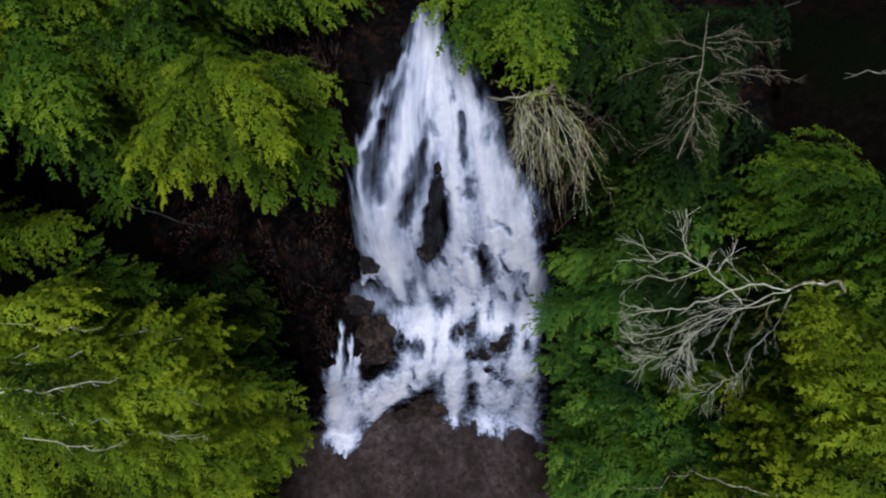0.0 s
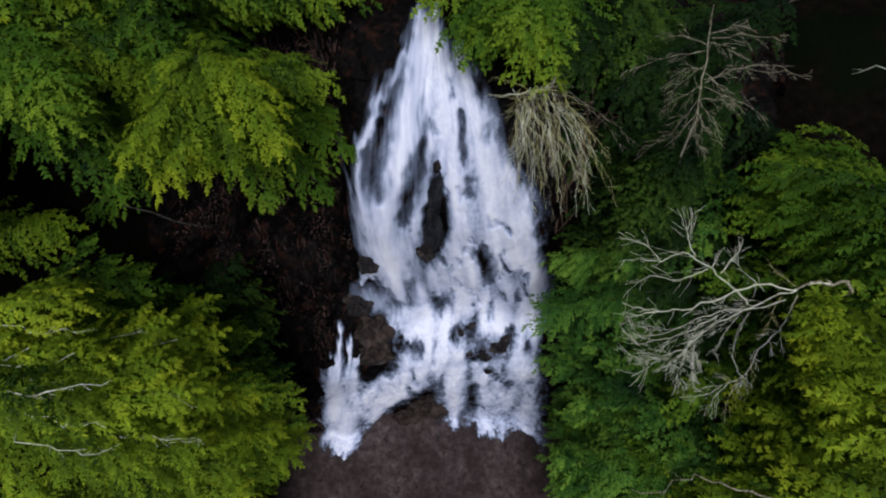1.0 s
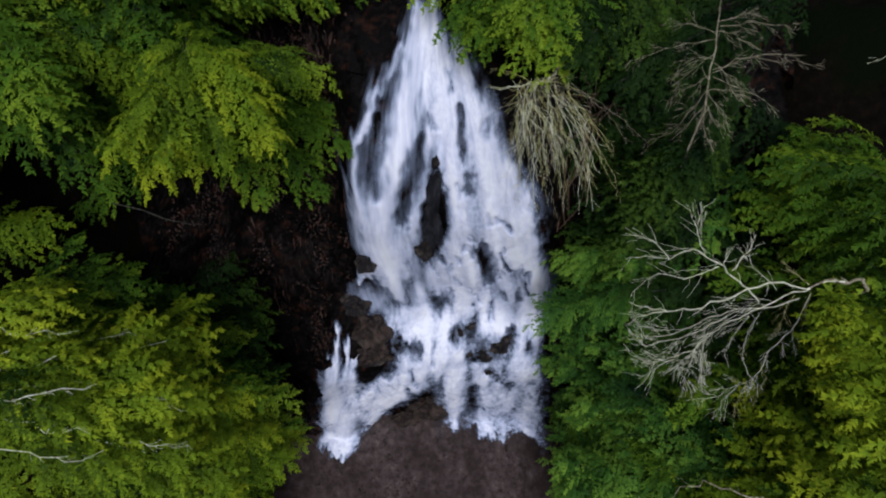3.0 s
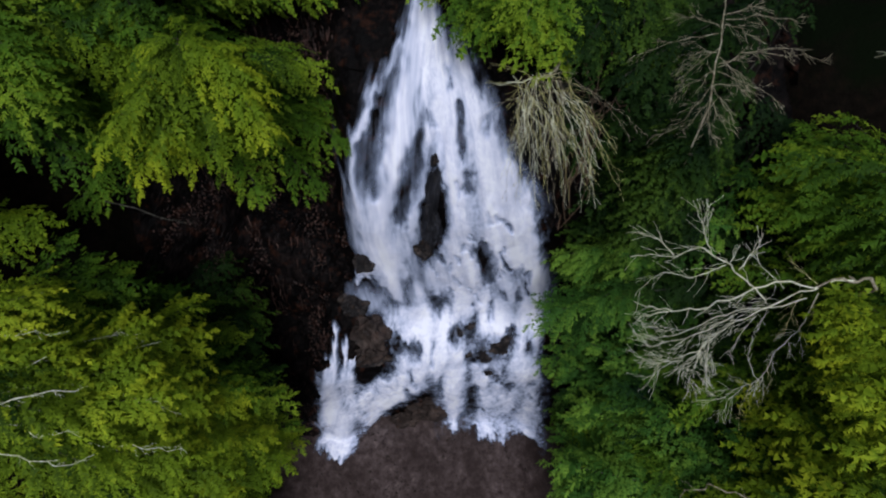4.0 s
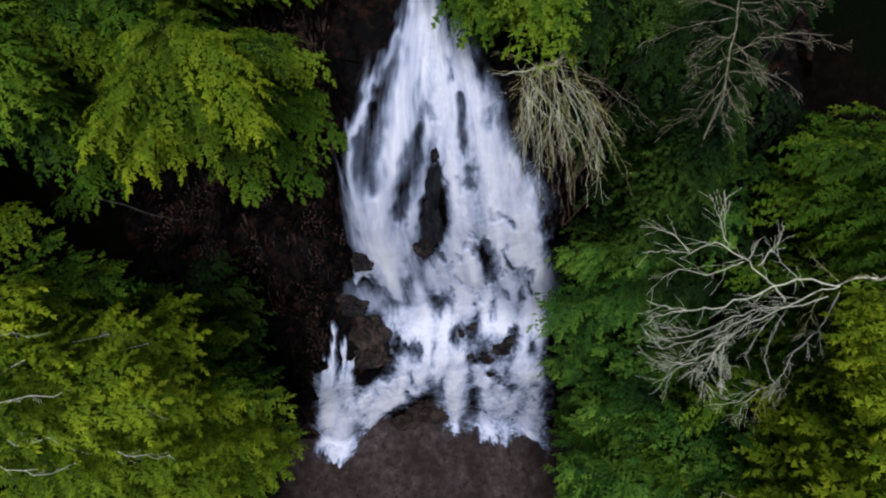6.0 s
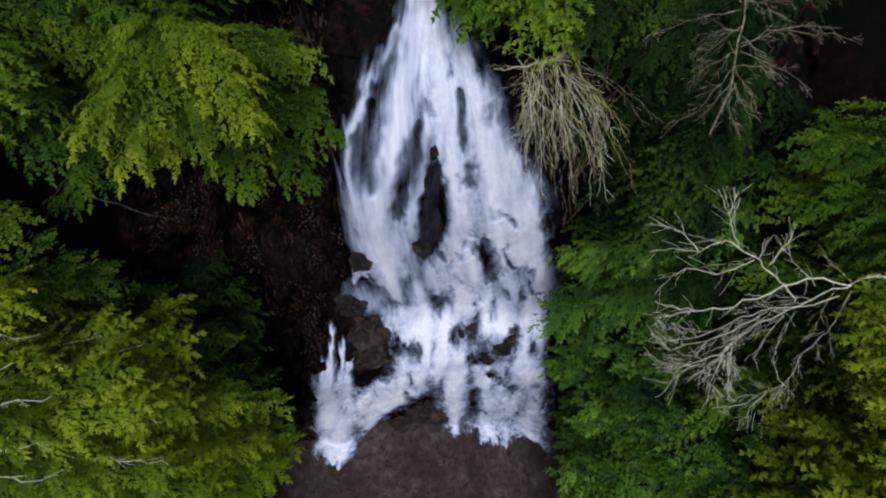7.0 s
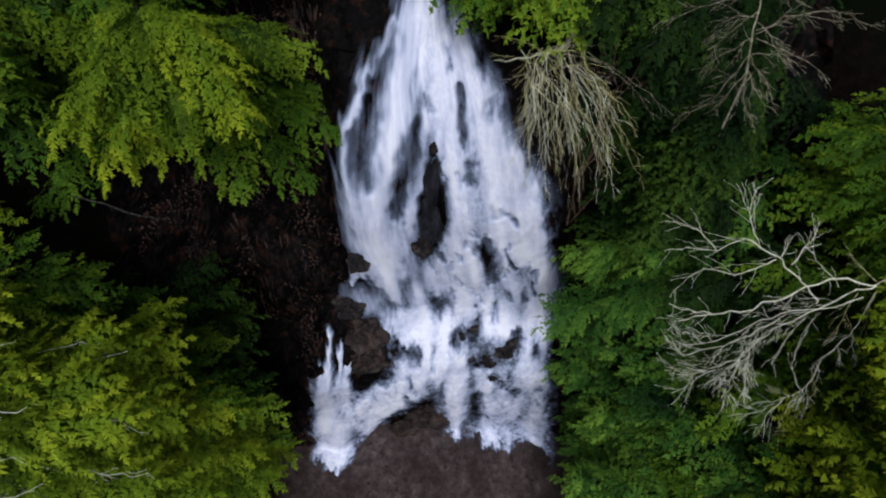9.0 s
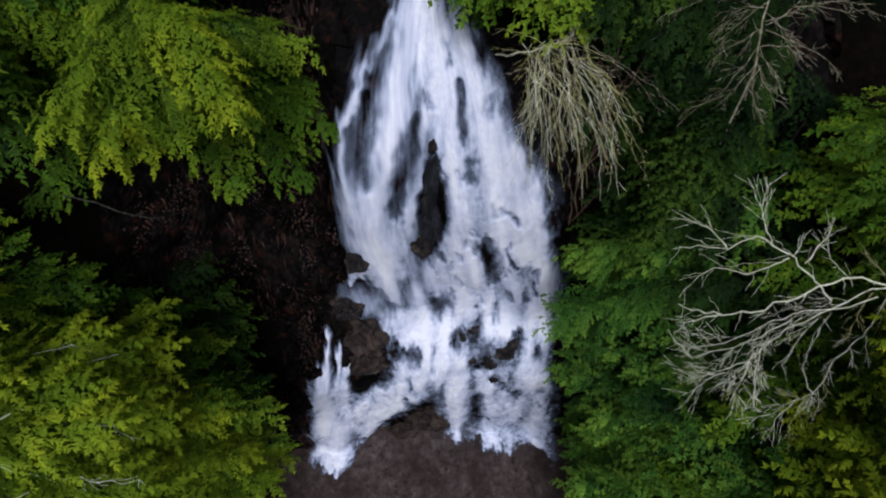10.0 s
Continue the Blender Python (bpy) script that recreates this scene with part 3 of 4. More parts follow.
def bough_mesh(length, seed, mats, bushy=0.0, droop=0.14):
    """A flat layered bough along +x: a thin stem, side shoots and their sprays."""
    random.seed(seed)
    verts, faces, young = [], [], []

    def axis(s):
        return Vector((s * length, 0.06 * length * math.sin(2.3 * s + seed), length * (0.10 * s - (droop + 0.1) * s * s)))
    tube([axis(k / 7) - Vector((0, 0, 0.09)) for k in range(8)], [0.014 * (1 - 0.85 * k / 7) * length / 3 + 0.004 for k in range(8)], 4, verts, faces)
    wood, bare = len(faces), len(verts)
    young.extend([0] * len(verts))
    shoots = max(10, int(length / 0.088))
    for i in range(shoots + 1):
        s = 0.12 + 0.88 * i / shoots
        if random.random() < 0.18 and i < shoots - 4:
            continue
        p, q = axis(s), axis(min(1.02, s + 0.03))
        fwd = (q - p).normalized() if i < shoots else (axis(1) - axis(0.95)).normalized()
        sg = 1 if i % 2 else -1
        spread = (0.16 + min(1.15, length * 0.25) * (math.sin(math.pi * min(1, s * 0.86 + 0.1)) ** 0.75)) * random.uniform(0.5, 1.2)
        d = (fwd * random.uniform(0.55, 1.05) + Vector((0, sg * random.uniform(0.6, 1.0), random.uniform(-0.32, 0.16)))).normalized()
        if i == shoots:
            d, spread = fwd, 0.4
        up = (Vector((0, 0, 1)) + Vector((random.uniform(-0.5, 0.5), random.uniform(-0.5, 0.5), 0))).normalized()
        flank = d.cross(up).normalized()
        up = flank.cross(d).normalized()
        tone = 0.40 * s * s + random.uniform(-0.42, 0.40)
        hang = random.uniform(-0.26, 0.14) * (1 + bushy)
        d = (d + Vector((random.uniform(-0.5, 0.5), random.uniform(-0.4, 0.4), 0)) * bushy).normalized()
        n = max(2, int(spread / (0.088 - 0.008 * bushy)))
        for k in range(n + 1):
            r = (k + 0.3) / (n + 0.3)
            at = p + d * spread * r + Vector((0, 0, hang * min(1, 2 * r) - 0.34 * spread * r * r + random.uniform(-0.04, 0.04)))
            size = (0.13 * (1 - 0.6 * r) + 0.135) * random.uniform(0.75, 1.25) * (1 - 0.1 * bushy)
            turn = (1 if k % 2 else -1) * random.uniform(0.4 - 0.3 * bushy, 0.95 + 0.4 * bushy) if k < n else random.uniform(-0.3, 0.3)
            a = (d * math.cos(turn) + flank * math.sin(turn) + up * random.uniform(-0.2, 0.08) - Vector((0, 0, 0.25 * r))).normalized()
            loose = 0.16 + 0.36 * bushy
            tilt = (up + Vector((random.uniform(-loose, loose), random.uniform(-loose, loose), 0))).normalized()
            frond(verts, faces, young, at, a, tilt, size * (1.0 if k < n else 1.35), tone + 0.42 * r + random.uniform(-0.05, 0.05))
    wood_me = bpy.data.meshes.new("bough")
    wood_me.from_pydata([tuple(v) for v in verts[:bare]], [], faces[:wood])
    wood_me.materials.append(mats[0])
    me = bpy.data.meshes.new("foliage")
    me.from_pydata([tuple(v) for v in verts[bare:]], [], [tuple(i - bare for i in f) for f in faces[wood:]])
    me.materials.append(mats[1])
    me.attributes.new("young", "FLOAT", "POINT").data.foreach_set("value", young[bare:])
    return wood_me, me


def bough_set(mats, seed, bushy=0.0):
    return [(ln, bough_mesh(ln, seed + k, mats, bushy)) for k, ln in enumerate((1.6, 2.2, 2.9, 3.7, 4.6, 5.6))]


CEDAR_BOUGHS = bough_set((BARK, CEDAR), 11)
HEMLOCK_BOUGHS = bough_set((BARK, HEMLOCK), 51, 0.42)
BLUISH_BOUGHS = bough_set((BARK, BLUISH), 171, 0.42)
# boughs with shade in their leaf colour
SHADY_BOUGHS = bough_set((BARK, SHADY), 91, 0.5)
BUSHY_BOUGHS = bough_set((BARK, GOLDEN), 131, 0.3)


def put_bough(tree, boughs, start, tip, roll=0.0, rise=0.0):
    """A bough of the tree from the trunk at start to its tip (both from the tree's foot)."""
    start, tip = Vector(start), Vector(tip)
    way = tip - start
    ln = way.length
    near = sorted(boughs, key=lambda b: abs(b[0] - ln) + random.random() * 0.5)[0]
    ob = new("bough", near[1][0])
    ob.parent = tree
    leaves = tagged(new("foliage", near[1][1]), kind="stuff")
    leaves.parent = ob
    k = ln / near[0]
    yaw = math.atan2(way.y, way.x)
    pitch = -math.asin(way.z / ln) - 0.13 + rise
    ob.matrix_basis = Matrix.LocRotScale(start, Euler((roll, pitch, yaw)), (k, k * random.uniform(0.85, 1.15), k))
    return ob


def stands_free(tip):
    """Whether a bough's tip keeps out of the open air over the stream."""
    right = 5.3 - 0.15 * tip.z
    left = -6.6 if tip.z < 15 else -6.6 + 0.6 * min(5, tip.z - 15)
    return not (left < tip.x < right and tip.y < 15.5)


def conifer(foot, height, radius, boughs, label, seed, count=40, lowest=0.2, highest=0.97, lean=(0, 0), aims=(), droop=0.22, trunk=0.0, bare=0, span=(-99, 99)):
    """A conifer with whorled boughs; aims are tips of boughs that stand out, in the world."""
    random.seed(seed)
    floor = surface_z(foot[0], foot[1]) - 0.3
    lowest = max(0.04, (foot[2] + lowest * height - floor) / (foot[2] + height - floor))
    foot, height = (foot[0], foot[1], floor), foot[2] + height - floor
    tree = new("conifer")
    tree.location = foot
    tagged(tree, label, "tree", "conifers of the gorge")
    verts, faces = [], []
    spine = [Vector((lean[0] * (k / 9) ** 1.5, lean[1] * (k / 9) ** 1.5, height * k / 9 - 0.6 * (k == 0))) for k in range(10)]
    thick = trunk or 0.018 * height
    tube(spine, [thick * (1 - 0.93 * k / 9) * (1.25 if k == 0 else 1) for k in range(10)], 8, verts, faces)
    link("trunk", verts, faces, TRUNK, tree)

    def on_trunk(h):
        k = max(0, min(1, h / height)) ** 1.5
        return Vector((lean[0] * k, lean[1] * k, h))
    turn = random.random() * 6
    for i in range(count):
        s = lowest + (highest - lowest) * (i + random.random() * 0.6) / count
        turn += 2.4 + random.uniform(-0.35, 0.35)
        r = max(0.7, radius * min(1.0, (1 - s) * 1.9) ** 0.75 * random.uniform(0.72, 1.08))
        a = on_trunk(height * s)
        far = Vector(foot) + a + Vector((math.cos(turn) * r, math.sin(turn) * r, 0))
        if far.x > 6.6 and far.y > 9.0 and far.z > 11 and (far.x > 7.6 or random.random() < 0.85):
            continue
        if not stands_free(far) or not span[0] < far.y < span[1] or (i % 2 and (abs(far.x) > 13.5 or far.y < -2)):
            continue
        b = a + Vector((math.cos(turn) * r, math.sin(turn) * r, -r * (droop * (1.3 - s)) + r * random.uniform(-0.12, 0.1)))
        put_bough(tree, boughs, a, b, random.uniform(-0.25, 0.25))
    for tip in aims:
        t = Vector(tip) - Vector(foot)
        reach = math.hypot(t.x, t.y)
        a = on_trunk(min(height * 0.97, t.z + reach * 0.10))
        put_bough(tree, boughs, a, t, random.uniform(-0.2, 0.2))
    for tip in list(aims)[:bare]:
        t = Vector(tip) - Vector(foot)
        a = on_trunk(min(height * 0.97, t.z + math.hypot(t.x, t.y) * 0.12))
        for k in range(2):
            b = a.lerp(t, random.uniform(0.55, 0.9)) + Vector((random.uniform(-0.5, 0.5), random.uniform(-0.7, 0.7), random.uniform(0.0, 0.2)))
            verts, faces = [], []
            branch(verts, faces, [a, a.lerp(b, 0.5) + Vector((0, random.uniform(-0.3, 0.3), 0.1)), b], 0.022, 7, 0.6, 1)
            link("dead_branch", verts, faces, PALE, tree, "pale lichened dead branch")
    return tree


OLD_LEFT = "tall cedar with flat drooping yellow-green boughs on the gorge bank"
DENSE = "dense dark green hemlock with layered boughs beside the falls"
LIGHT = "tall hemlock with bright green spreading boughs above the gorge"
conifer((-8.0, 13.2, 8.5), 13.2, 3.0, CEDAR_BOUGHS, OLD_LEFT, 1, 42, 0.72, 0.99, (2.8, -2.9), aims=[(-3.5, 8.8, 20.5), (-6.9, 9.2, 20.4), (-7.4, 9.1, 19.8), (-5.1, 8.9, 19.5), (-6.1, 9.2, 19.9), (-3.9, 9.8, 20.9), (-3.6, 12.0, 19.4)], trunk=0.11, span=(9.4, 99))
conifer((-10.8, 12.0, 10.5), 13.4, 3.6, HEMLOCK_BOUGHS, LIGHT, 27, 36, 0.5, aims=[(-8.0, 9.7, 21.5), (-8.2, 9.1, 21.2), (-9.5, 9.6, 19.6)], span=(9.6, 99))
conifer((-8.0, 15.0, 13.0), 14.0, 4.8, HEMLOCK_BOUGHS, LIGHT, 2, 40, 0.2, aims=[(-3.4, 13.8, 15.8), (-3.2, 12.2, 16.0), (-3.9, 11.1, 15.4), (-3.5, 14.2, 17.1), (-4.2, 12.6, 16.4), (-2.9, 14.6, 19.6), (-1.9, 15.6, 19.6), (-2.7, 16.0, 18.6)])
conifer((-10.8, 4.0, 4.5), 17.6, 5.0, BUSHY_BOUGHS, OLD_LEFT, 3, 24, 0.25, aims=[(-7.3, 4.7, 18.8), (-6.5, 4.8, 18.0), (-7.1, 4.1, 18.1), (-6.2, 5.2, 16.6), (-6.7, 6.1, 16.6), (-8.8, 5.7, 18.1), (-8.3, 4.7, 18.1), (-7.9, 5.6, 17.4), (-10.0, 7.4, 16.9), (-6.8, 7.4, 15.0), (-6.9, 6.5, 15.2), (-7.1, 6.1, 17.0), (-6.5, 5.2, 14.4), (-6.3, 3.7, 15.2), (-9.2, 6.5, 18.2), (-5.95, 4.2, 17.8), (-7.9, 5.9, 19.4), (-6.8, 3.1, 17.5), (-5.75, 3.6, 13.7), (-7.1, 3.7, 19.3), (-6.4, 6.4, 15.6)], bare=6, span=(-99, 6.6))
conifer((-10.0, 7.4, 4.6), 12.0, 3.0, HEMLOCK_BOUGHS, "younger green hemlock in the shade of tall cedars", 4, 40, 0.1, aims=[(-8.2, 7.7, 15.9), (-8.4, 6.5, 16.0), (-8.9, 5.9, 16.4), (-6.2, 7.0, 11.0), (-7.1, 8.4, 11.2), (-5.6, 6.2, 9.5), (-6.0, 5.8, 12.1), (-7.0, 8.3, 11.7), (-7.5, 6.0, 12.0), (-9.9, 8.7, 16.4), (-9.4, 8.5, 15.8), (-9.0, 8.6, 15.0), (-5.4, 5.6, 8.1)])
conifer((-9.6, 8.8, 4.6), 9.0, 2.4, SHADY_BOUGHS, "young hemlock under tall cedars, its green darkened with their shade", 31, 12, 0.3, aims=[(-7.2, 10.4, 11.7), (-6.8, 9.9, 10.9), (-6.5, 9.3, 10.0), (-6.7, 8.6, 11.2), (-6.5, 8.2, 9.9), (-6.4, 7.0, 8.5), (-6.3, 6.6, 9.6)])
conifer((-8.6, 2.8, 1.2), 13.0, 3.6, CEDAR_BOUGHS, "younger yellow-green cedar overhanging the pool", 5, 24, 0.1, aims=[(-5.7, 4.2, 9.0), (-6.0, 3.0, 11.5)])
# the next two carry the boughs darkened with shade
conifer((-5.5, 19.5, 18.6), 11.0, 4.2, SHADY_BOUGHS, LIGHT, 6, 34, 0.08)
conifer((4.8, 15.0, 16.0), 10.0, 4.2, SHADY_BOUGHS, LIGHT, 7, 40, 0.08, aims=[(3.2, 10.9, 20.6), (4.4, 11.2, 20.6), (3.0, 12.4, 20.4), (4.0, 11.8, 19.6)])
conifer((3.6, 15.8, 17.0), 6.0, 2.0, HEMLOCK_BOUGHS, "young bright green hemlock leaning over the lip of the falls", 30, 8, 0.3, aims=[(1.0, 12.75, 19.7), (1.7, 11.4, 21.0), (2.3, 11.6, 20.9), (0.9, 13.6, 18.8), (1.3, 14.4, 19.8), (-0.2, 14.3, 19.9), (0.3, 13.5, 19.7), (0.1, 15.3, 20.0), (2.4, 12.4, 20.6), (1.9, 12.0, 20.2), (2.6, 11.3, 20.5), (3.0, 12.0, 20.5), (0.6, 14.4, 19.2), (1.5, 12.2, 20.8)])
conifer((7.4, 9.6, 5.5), 13.5, 4.4, BLUISH_BOUGHS, DENSE, 8, 48, 0.12, aims=[(3.2, 8.63, 12.0), (3.8, 9.9, 13.5), (4.0, 8.0, 8.6), (4.1, 9.95, 13.1), (5.1, 8.2, 12.8), (4.0, 8.9, 10.2)])
conifer((8.6, 13.0, 13.0), 10.5, 4.2, SHADY_BOUGHS, DENSE, 9, 42, 0.15, aims=[(5.9, 10.4, 18.0), (4.1, 10.2, 20.6)])
conifer((10.4, 5.8, 6.0), 17.5, 4.8, HEMLOCK_BOUGHS, LIGHT, 10, 48, 0.25, aims=[(7.2, 8.2, 20.5), (8.7, 6.6, 18.2), (8.3, 7.2, 18.6), (7.6, 8.4, 18.6), (7.9, 7.8, 19.4), (7.9, 8.8, 19.6), (8.9, 9.6, 17.9), (9.4, 9.4, 18.4), (9.65, 10.9, 18.2), (10.4, 10.7, 18.7), (9.7, 10.0, 18.8), (10.6, 11.0, 17.6), (9.1, 8.9, 18.7), (8.2, 10.2, 17.4), (8.9, 6.2, 18.9), (7.2, 7.4, 17.0)])
conifer((8.8, 3.0, 2.2), 15.5, 4.8, BLUISH_BOUGHS, DENSE, 11, 46, 0.12, aims=[(3.75, 4.5, 10.6), (5.7, 4.4, 11.0), (7.1, 4.0, 12.9), (5.7, 6.4, 12.1), (4.9, 6.3, 10.2), (4.4, 4.0, 8.0)])
conifer((10.0, 1.6, 4.0), 17.4, 4.8, BUSHY_BOUGHS, "tall cedar with bright yellow-green boughs behind a bare tree", 12, 20, 0.2, aims=[(7.5, 4.5, 20.1), (7.5, 3.9, 19.1), (7.6, 3.6, 19.6), (7.7, 2.9, 18.5), (7.6, 2.7, 17.3), (7.7, 2.3, 18.5), (7.8, 3.9, 16.8), (7.9, 5.1, 19.75), (7.5, 4.75, 19.4), (7.7, 4.45, 19.5), (7.6, 5.3, 19.6), (8.6, 5.2, 18.9), (8.0, 4.6, 18.4), (8.4, 4.9, 17.6), (8.9, 5.4, 15.2), (7.6, 4.6, 15.6), (7.4, 3.6, 15.0), (8.9, 4.2, 16.2), (8.9, 2.7, 16.3), (8.5, 2.3, 17.0), (8.9, 3.2, 17.0), (8.0, 2.0, 16.8), (8.2, 3.4, 14.6), (6.9, 2.5, 14.6), (7.8, 2.4, 16.4), (8.2, 5.6, 18.6)], bare=1)
conifer((-15.5, 8.0, 12.0), 18.0, 5.0, CEDAR_BOUGHS, OLD_LEFT, 14, 40, 0.2, aims=[(-10.2, 8.8, 17.2)])
conifer((-9.8, -1.5, 2.5), 17.0, 4.6, CEDAR_BOUGHS, OLD_LEFT, 15, 40, 0.15)
conifer((9.4, -2.6, 2.5), 16.0, 4.6, BUSHY_BOUGHS, LIGHT, 16, 40, 0.15)
YOUNG = "young green hemlock filling the bank below taller trees"
conifer((6.6, 6.9, 0.0), 11.5, 3.2, BLUISH_BOUGHS, YOUNG, 18, 44, 0.15, aims=[(4.3, 7.4, 9.4), (4.7, 5.6, 9.0), (4.9, 7.6, 11.4)])
conifer((7.2, 5.0, 0.4), 13.5, 3.4, HEMLOCK_BOUGHS, YOUNG, 19, 44, 0.2)
conifer((6.8, 2.6, 0.0), 11.0, 3.3, BLUISH_BOUGHS, YOUNG, 20, 42, 0.15, aims=[(4.2, 3.0, 7.6), (4.0, 5.2, 9.2)])
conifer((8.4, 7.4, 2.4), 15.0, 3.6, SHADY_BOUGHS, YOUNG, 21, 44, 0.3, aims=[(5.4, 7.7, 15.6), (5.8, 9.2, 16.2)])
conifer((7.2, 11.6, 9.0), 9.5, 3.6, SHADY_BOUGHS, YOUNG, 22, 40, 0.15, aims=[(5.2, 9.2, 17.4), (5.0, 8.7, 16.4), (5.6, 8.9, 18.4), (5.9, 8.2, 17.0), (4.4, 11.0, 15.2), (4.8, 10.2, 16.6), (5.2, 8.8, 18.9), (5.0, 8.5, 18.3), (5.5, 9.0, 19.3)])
conifer((-9.4, 0.6, 1.8), 14.0, 3.6, CEDAR_BOUGHS, "younger cedar with dense green boughs on the bank", 23, 26, 0.15)
conifer((-8.9, 5.4, 2.0), 13.0, 3.3, CEDAR_BOUGHS, "younger green cedar overhanging the pool", 24, 26, 0.15, aims=[(-5.4, 5.6, 8.1), (-6.0, 5.8, 12.1), (-5.6, 5.2, 10.5), (-6.6, 5.4, 12.5), (-6.2, 4.8, 11.5), (-5.2, 4.6, 9.5)])
conifer((-12.8, 12.8, 11.5), 17.0, 5.2, CEDAR_BOUGHS, OLD_LEFT, 26, 40, 0.55)


# ---- bare trees and dead wood ----
def limb(tree, path, r, mat, twigs=9, reach=0.8, level=2, name="limb", lift=0.0, crook=0.1):
    verts, faces = [], []
    foot = tree.location
    branch(verts, faces, [Vector(p) - foot for p in path], r, twigs, reach, level, lift=lift, crook=crook)
    return link(name, verts, faces, mat, tree)


def dead_tree(foot, label, category="tree"):
    tree = new("bare_tree")
    tree.location = (foot[0], foot[1], surface_z(foot[0], foot[1]) - 0.3)
    return tagged(tree, label, category, "bare trees of the gorge")


random.seed(31)
# the bleached one that leans out over the gorge
t = dead_tree((10.6, 6.6, 5.2), "bleached leafless tree leaning out from the bank over green boughs")
limb(t, [t.location, (10.2, 6.4, 10.0), (9.6, 6.2, 15.0), (9.0, 6.05, 18.2), (8.5, 5.95, 19.3), (7.96, 5.81, 19.5), (7.19, 5.61, 19.61)], 0.075, GREYTWIG, 5, 0.5, 1, "trunk")
limb(t, [(7.96, 5.81, 19.5), (7.19, 5.61, 19.61), (6.46, 5.53, 20.06), (5.64, 5.3, 20.13), (5.18, 5.14, 20.06), (4.6, 4.95, 20.04), (4.05, 4.84, 20.25), (3.65, 4.77, 20.52), (3.21, 4.72, 20.9)], 0.0174, PALE, 9, 0.71, 1, crook=0.06)
limb(t, [(4.11, 4.85, 20.23), (3.66, 4.73, 20.31), (3.36, 4.66, 20.42)], 0.0087, PALE, 9, 0.58, 1, crook=0.06)
limb(t, [(6.17, 5.29, 19.54), (5.69, 5.31, 20.14), (5.22, 5.29, 20.64), (4.81, 5.38, 21.03), (4.59, 5.47, 21.12), (4.37, 5.57, 21.21), (4.19, 5.52, 21.21), (3.97, 5.42, 21.18), (3.49, 5.4, 21.25), (3.14, 5.35, 21.27)], 0.0124, PALE, 10, 0.71, 1, crook=0.06)
limb(t, [(3.92, 5.42, 21.19), (3.71, 5.6, 21.33), (3.49, 5.69, 21.41), (3.15, 5.72, 21.49)], 0.0074, PALE, 8, 0.58, 1, crook=0.06)
limb(t, [(4.59, 5.47, 21.12), (4.46, 5.75, 21.3), (4.41, 5.93, 21.41), (4.24, 6.24, 21.61)], 0.0074, PALE, 9, 0.65, 1, crook=0.06)
limb(t, [(4.42, 5.93, 21.41), (4.51, 6.11, 21.5), (4.57, 6.23, 21.56)], 0.0055, PALE, 6, 0.43, 1, crook=0.06)
limb(t, [(4.81, 5.34, 21.01), (4.63, 5.26, 20.99), (4.18, 5.12, 20.98), (3.75, 5.17, 21.07), (3.49, 5.04, 21.04), (3.22, 4.79, 20.94)], 0.0074, PALE, 10, 0.71, 1, crook=0.06)
limb(t, [(5.09, 5.31, 20.89), (5.26, 5.51, 21.03), (5.45, 5.67, 21.1), (5.52, 5.87, 21.2)], 0.0087, PALE, 8, 0.43, 1, crook=0.06)
limb(t, [(4.9, 5.38, 21.02), (4.99, 5.49, 21.07), (5.01, 5.6, 21.13)], 0.0062, PALE, 6, 0.29, 1, crook=0.06)
limb(t, [(7.23, 5.6, 19.53), (6.83, 5.5, 19.59), (6.37, 5.32, 19.43), (6.01, 5.17, 19.3), (5.52, 5.0, 19.23), (5.3, 4.85, 18.96), (5.15, 4.75, 18.81), (4.95, 4.57, 18.44), (4.93, 4.41, 17.99)], 0.0112, PALE, 13, 0.86, 2, crook=0.06)
limb(t, [(5.22, 4.8, 18.89), (5.4, 4.63, 18.25), (5.64, 4.37, 17.38)], 0.0081, PALE, 11, 0.71, 2, crook=0.06)
limb(t, [(5.15, 4.75, 18.81), (5.07, 4.54, 18.24), (5.21, 4.32, 17.56)], 0.0074, PALE, 11, 0.71, 2, crook=0.06)
limb(t, [(5.08, 4.69, 18.69), (4.58, 4.52, 18.61), (4.18, 4.44, 18.71), (3.72, 4.42, 19.08)], 0.0074, PALE, 11, 0.71, 2, crook=0.06)
limb(t, [(4.69, 4.55, 18.59), (4.32, 4.38, 18.42), (3.99, 4.23, 18.26)], 0.0062, PALE, 9, 0.71, 1, crook=0.06)
limb(t, [(7.04, 5.5, 19.38), (6.41, 5.3, 19.35), (5.47, 5.1, 19.6), (4.96, 4.94, 19.61), (4.42, 4.73, 19.42), (3.87, 4.61, 19.6), (3.43, 4.62, 20.17)], 0.0087, PALE, 12, 0.79, 2, crook=0.06)
limb(t, [(5.51, 5.08, 19.51), (5.09, 4.88, 19.27), (4.36, 4.67, 19.3), (3.92, 4.54, 19.28), (3.56, 4.54, 19.67)], 0.0074, PALE, 11, 0.71, 2, crook=0.06)
limb(t, [(7.34, 5.57, 19.33), (7.34, 5.38, 18.78), (7.32, 5.23, 18.37), (7.1, 5.06, 18.09), (7.03, 4.78, 17.45), (6.93, 4.61, 17.1), (6.61, 4.48, 16.99), (6.18, 4.3, 16.84), (5.41, 4.15, 16.99)], 0.0099, PALE, 12, 0.71, 2, crook=0.06)
limb(t, [(6.93, 4.61, 17.1), (6.46, 4.78, 17.82), (6.25, 4.91, 18.35), (6.23, 5.06, 18.79), (6.32, 5.26, 19.32)], 0.0062, PALE, 9, 0.58, 1, crook=0.06)
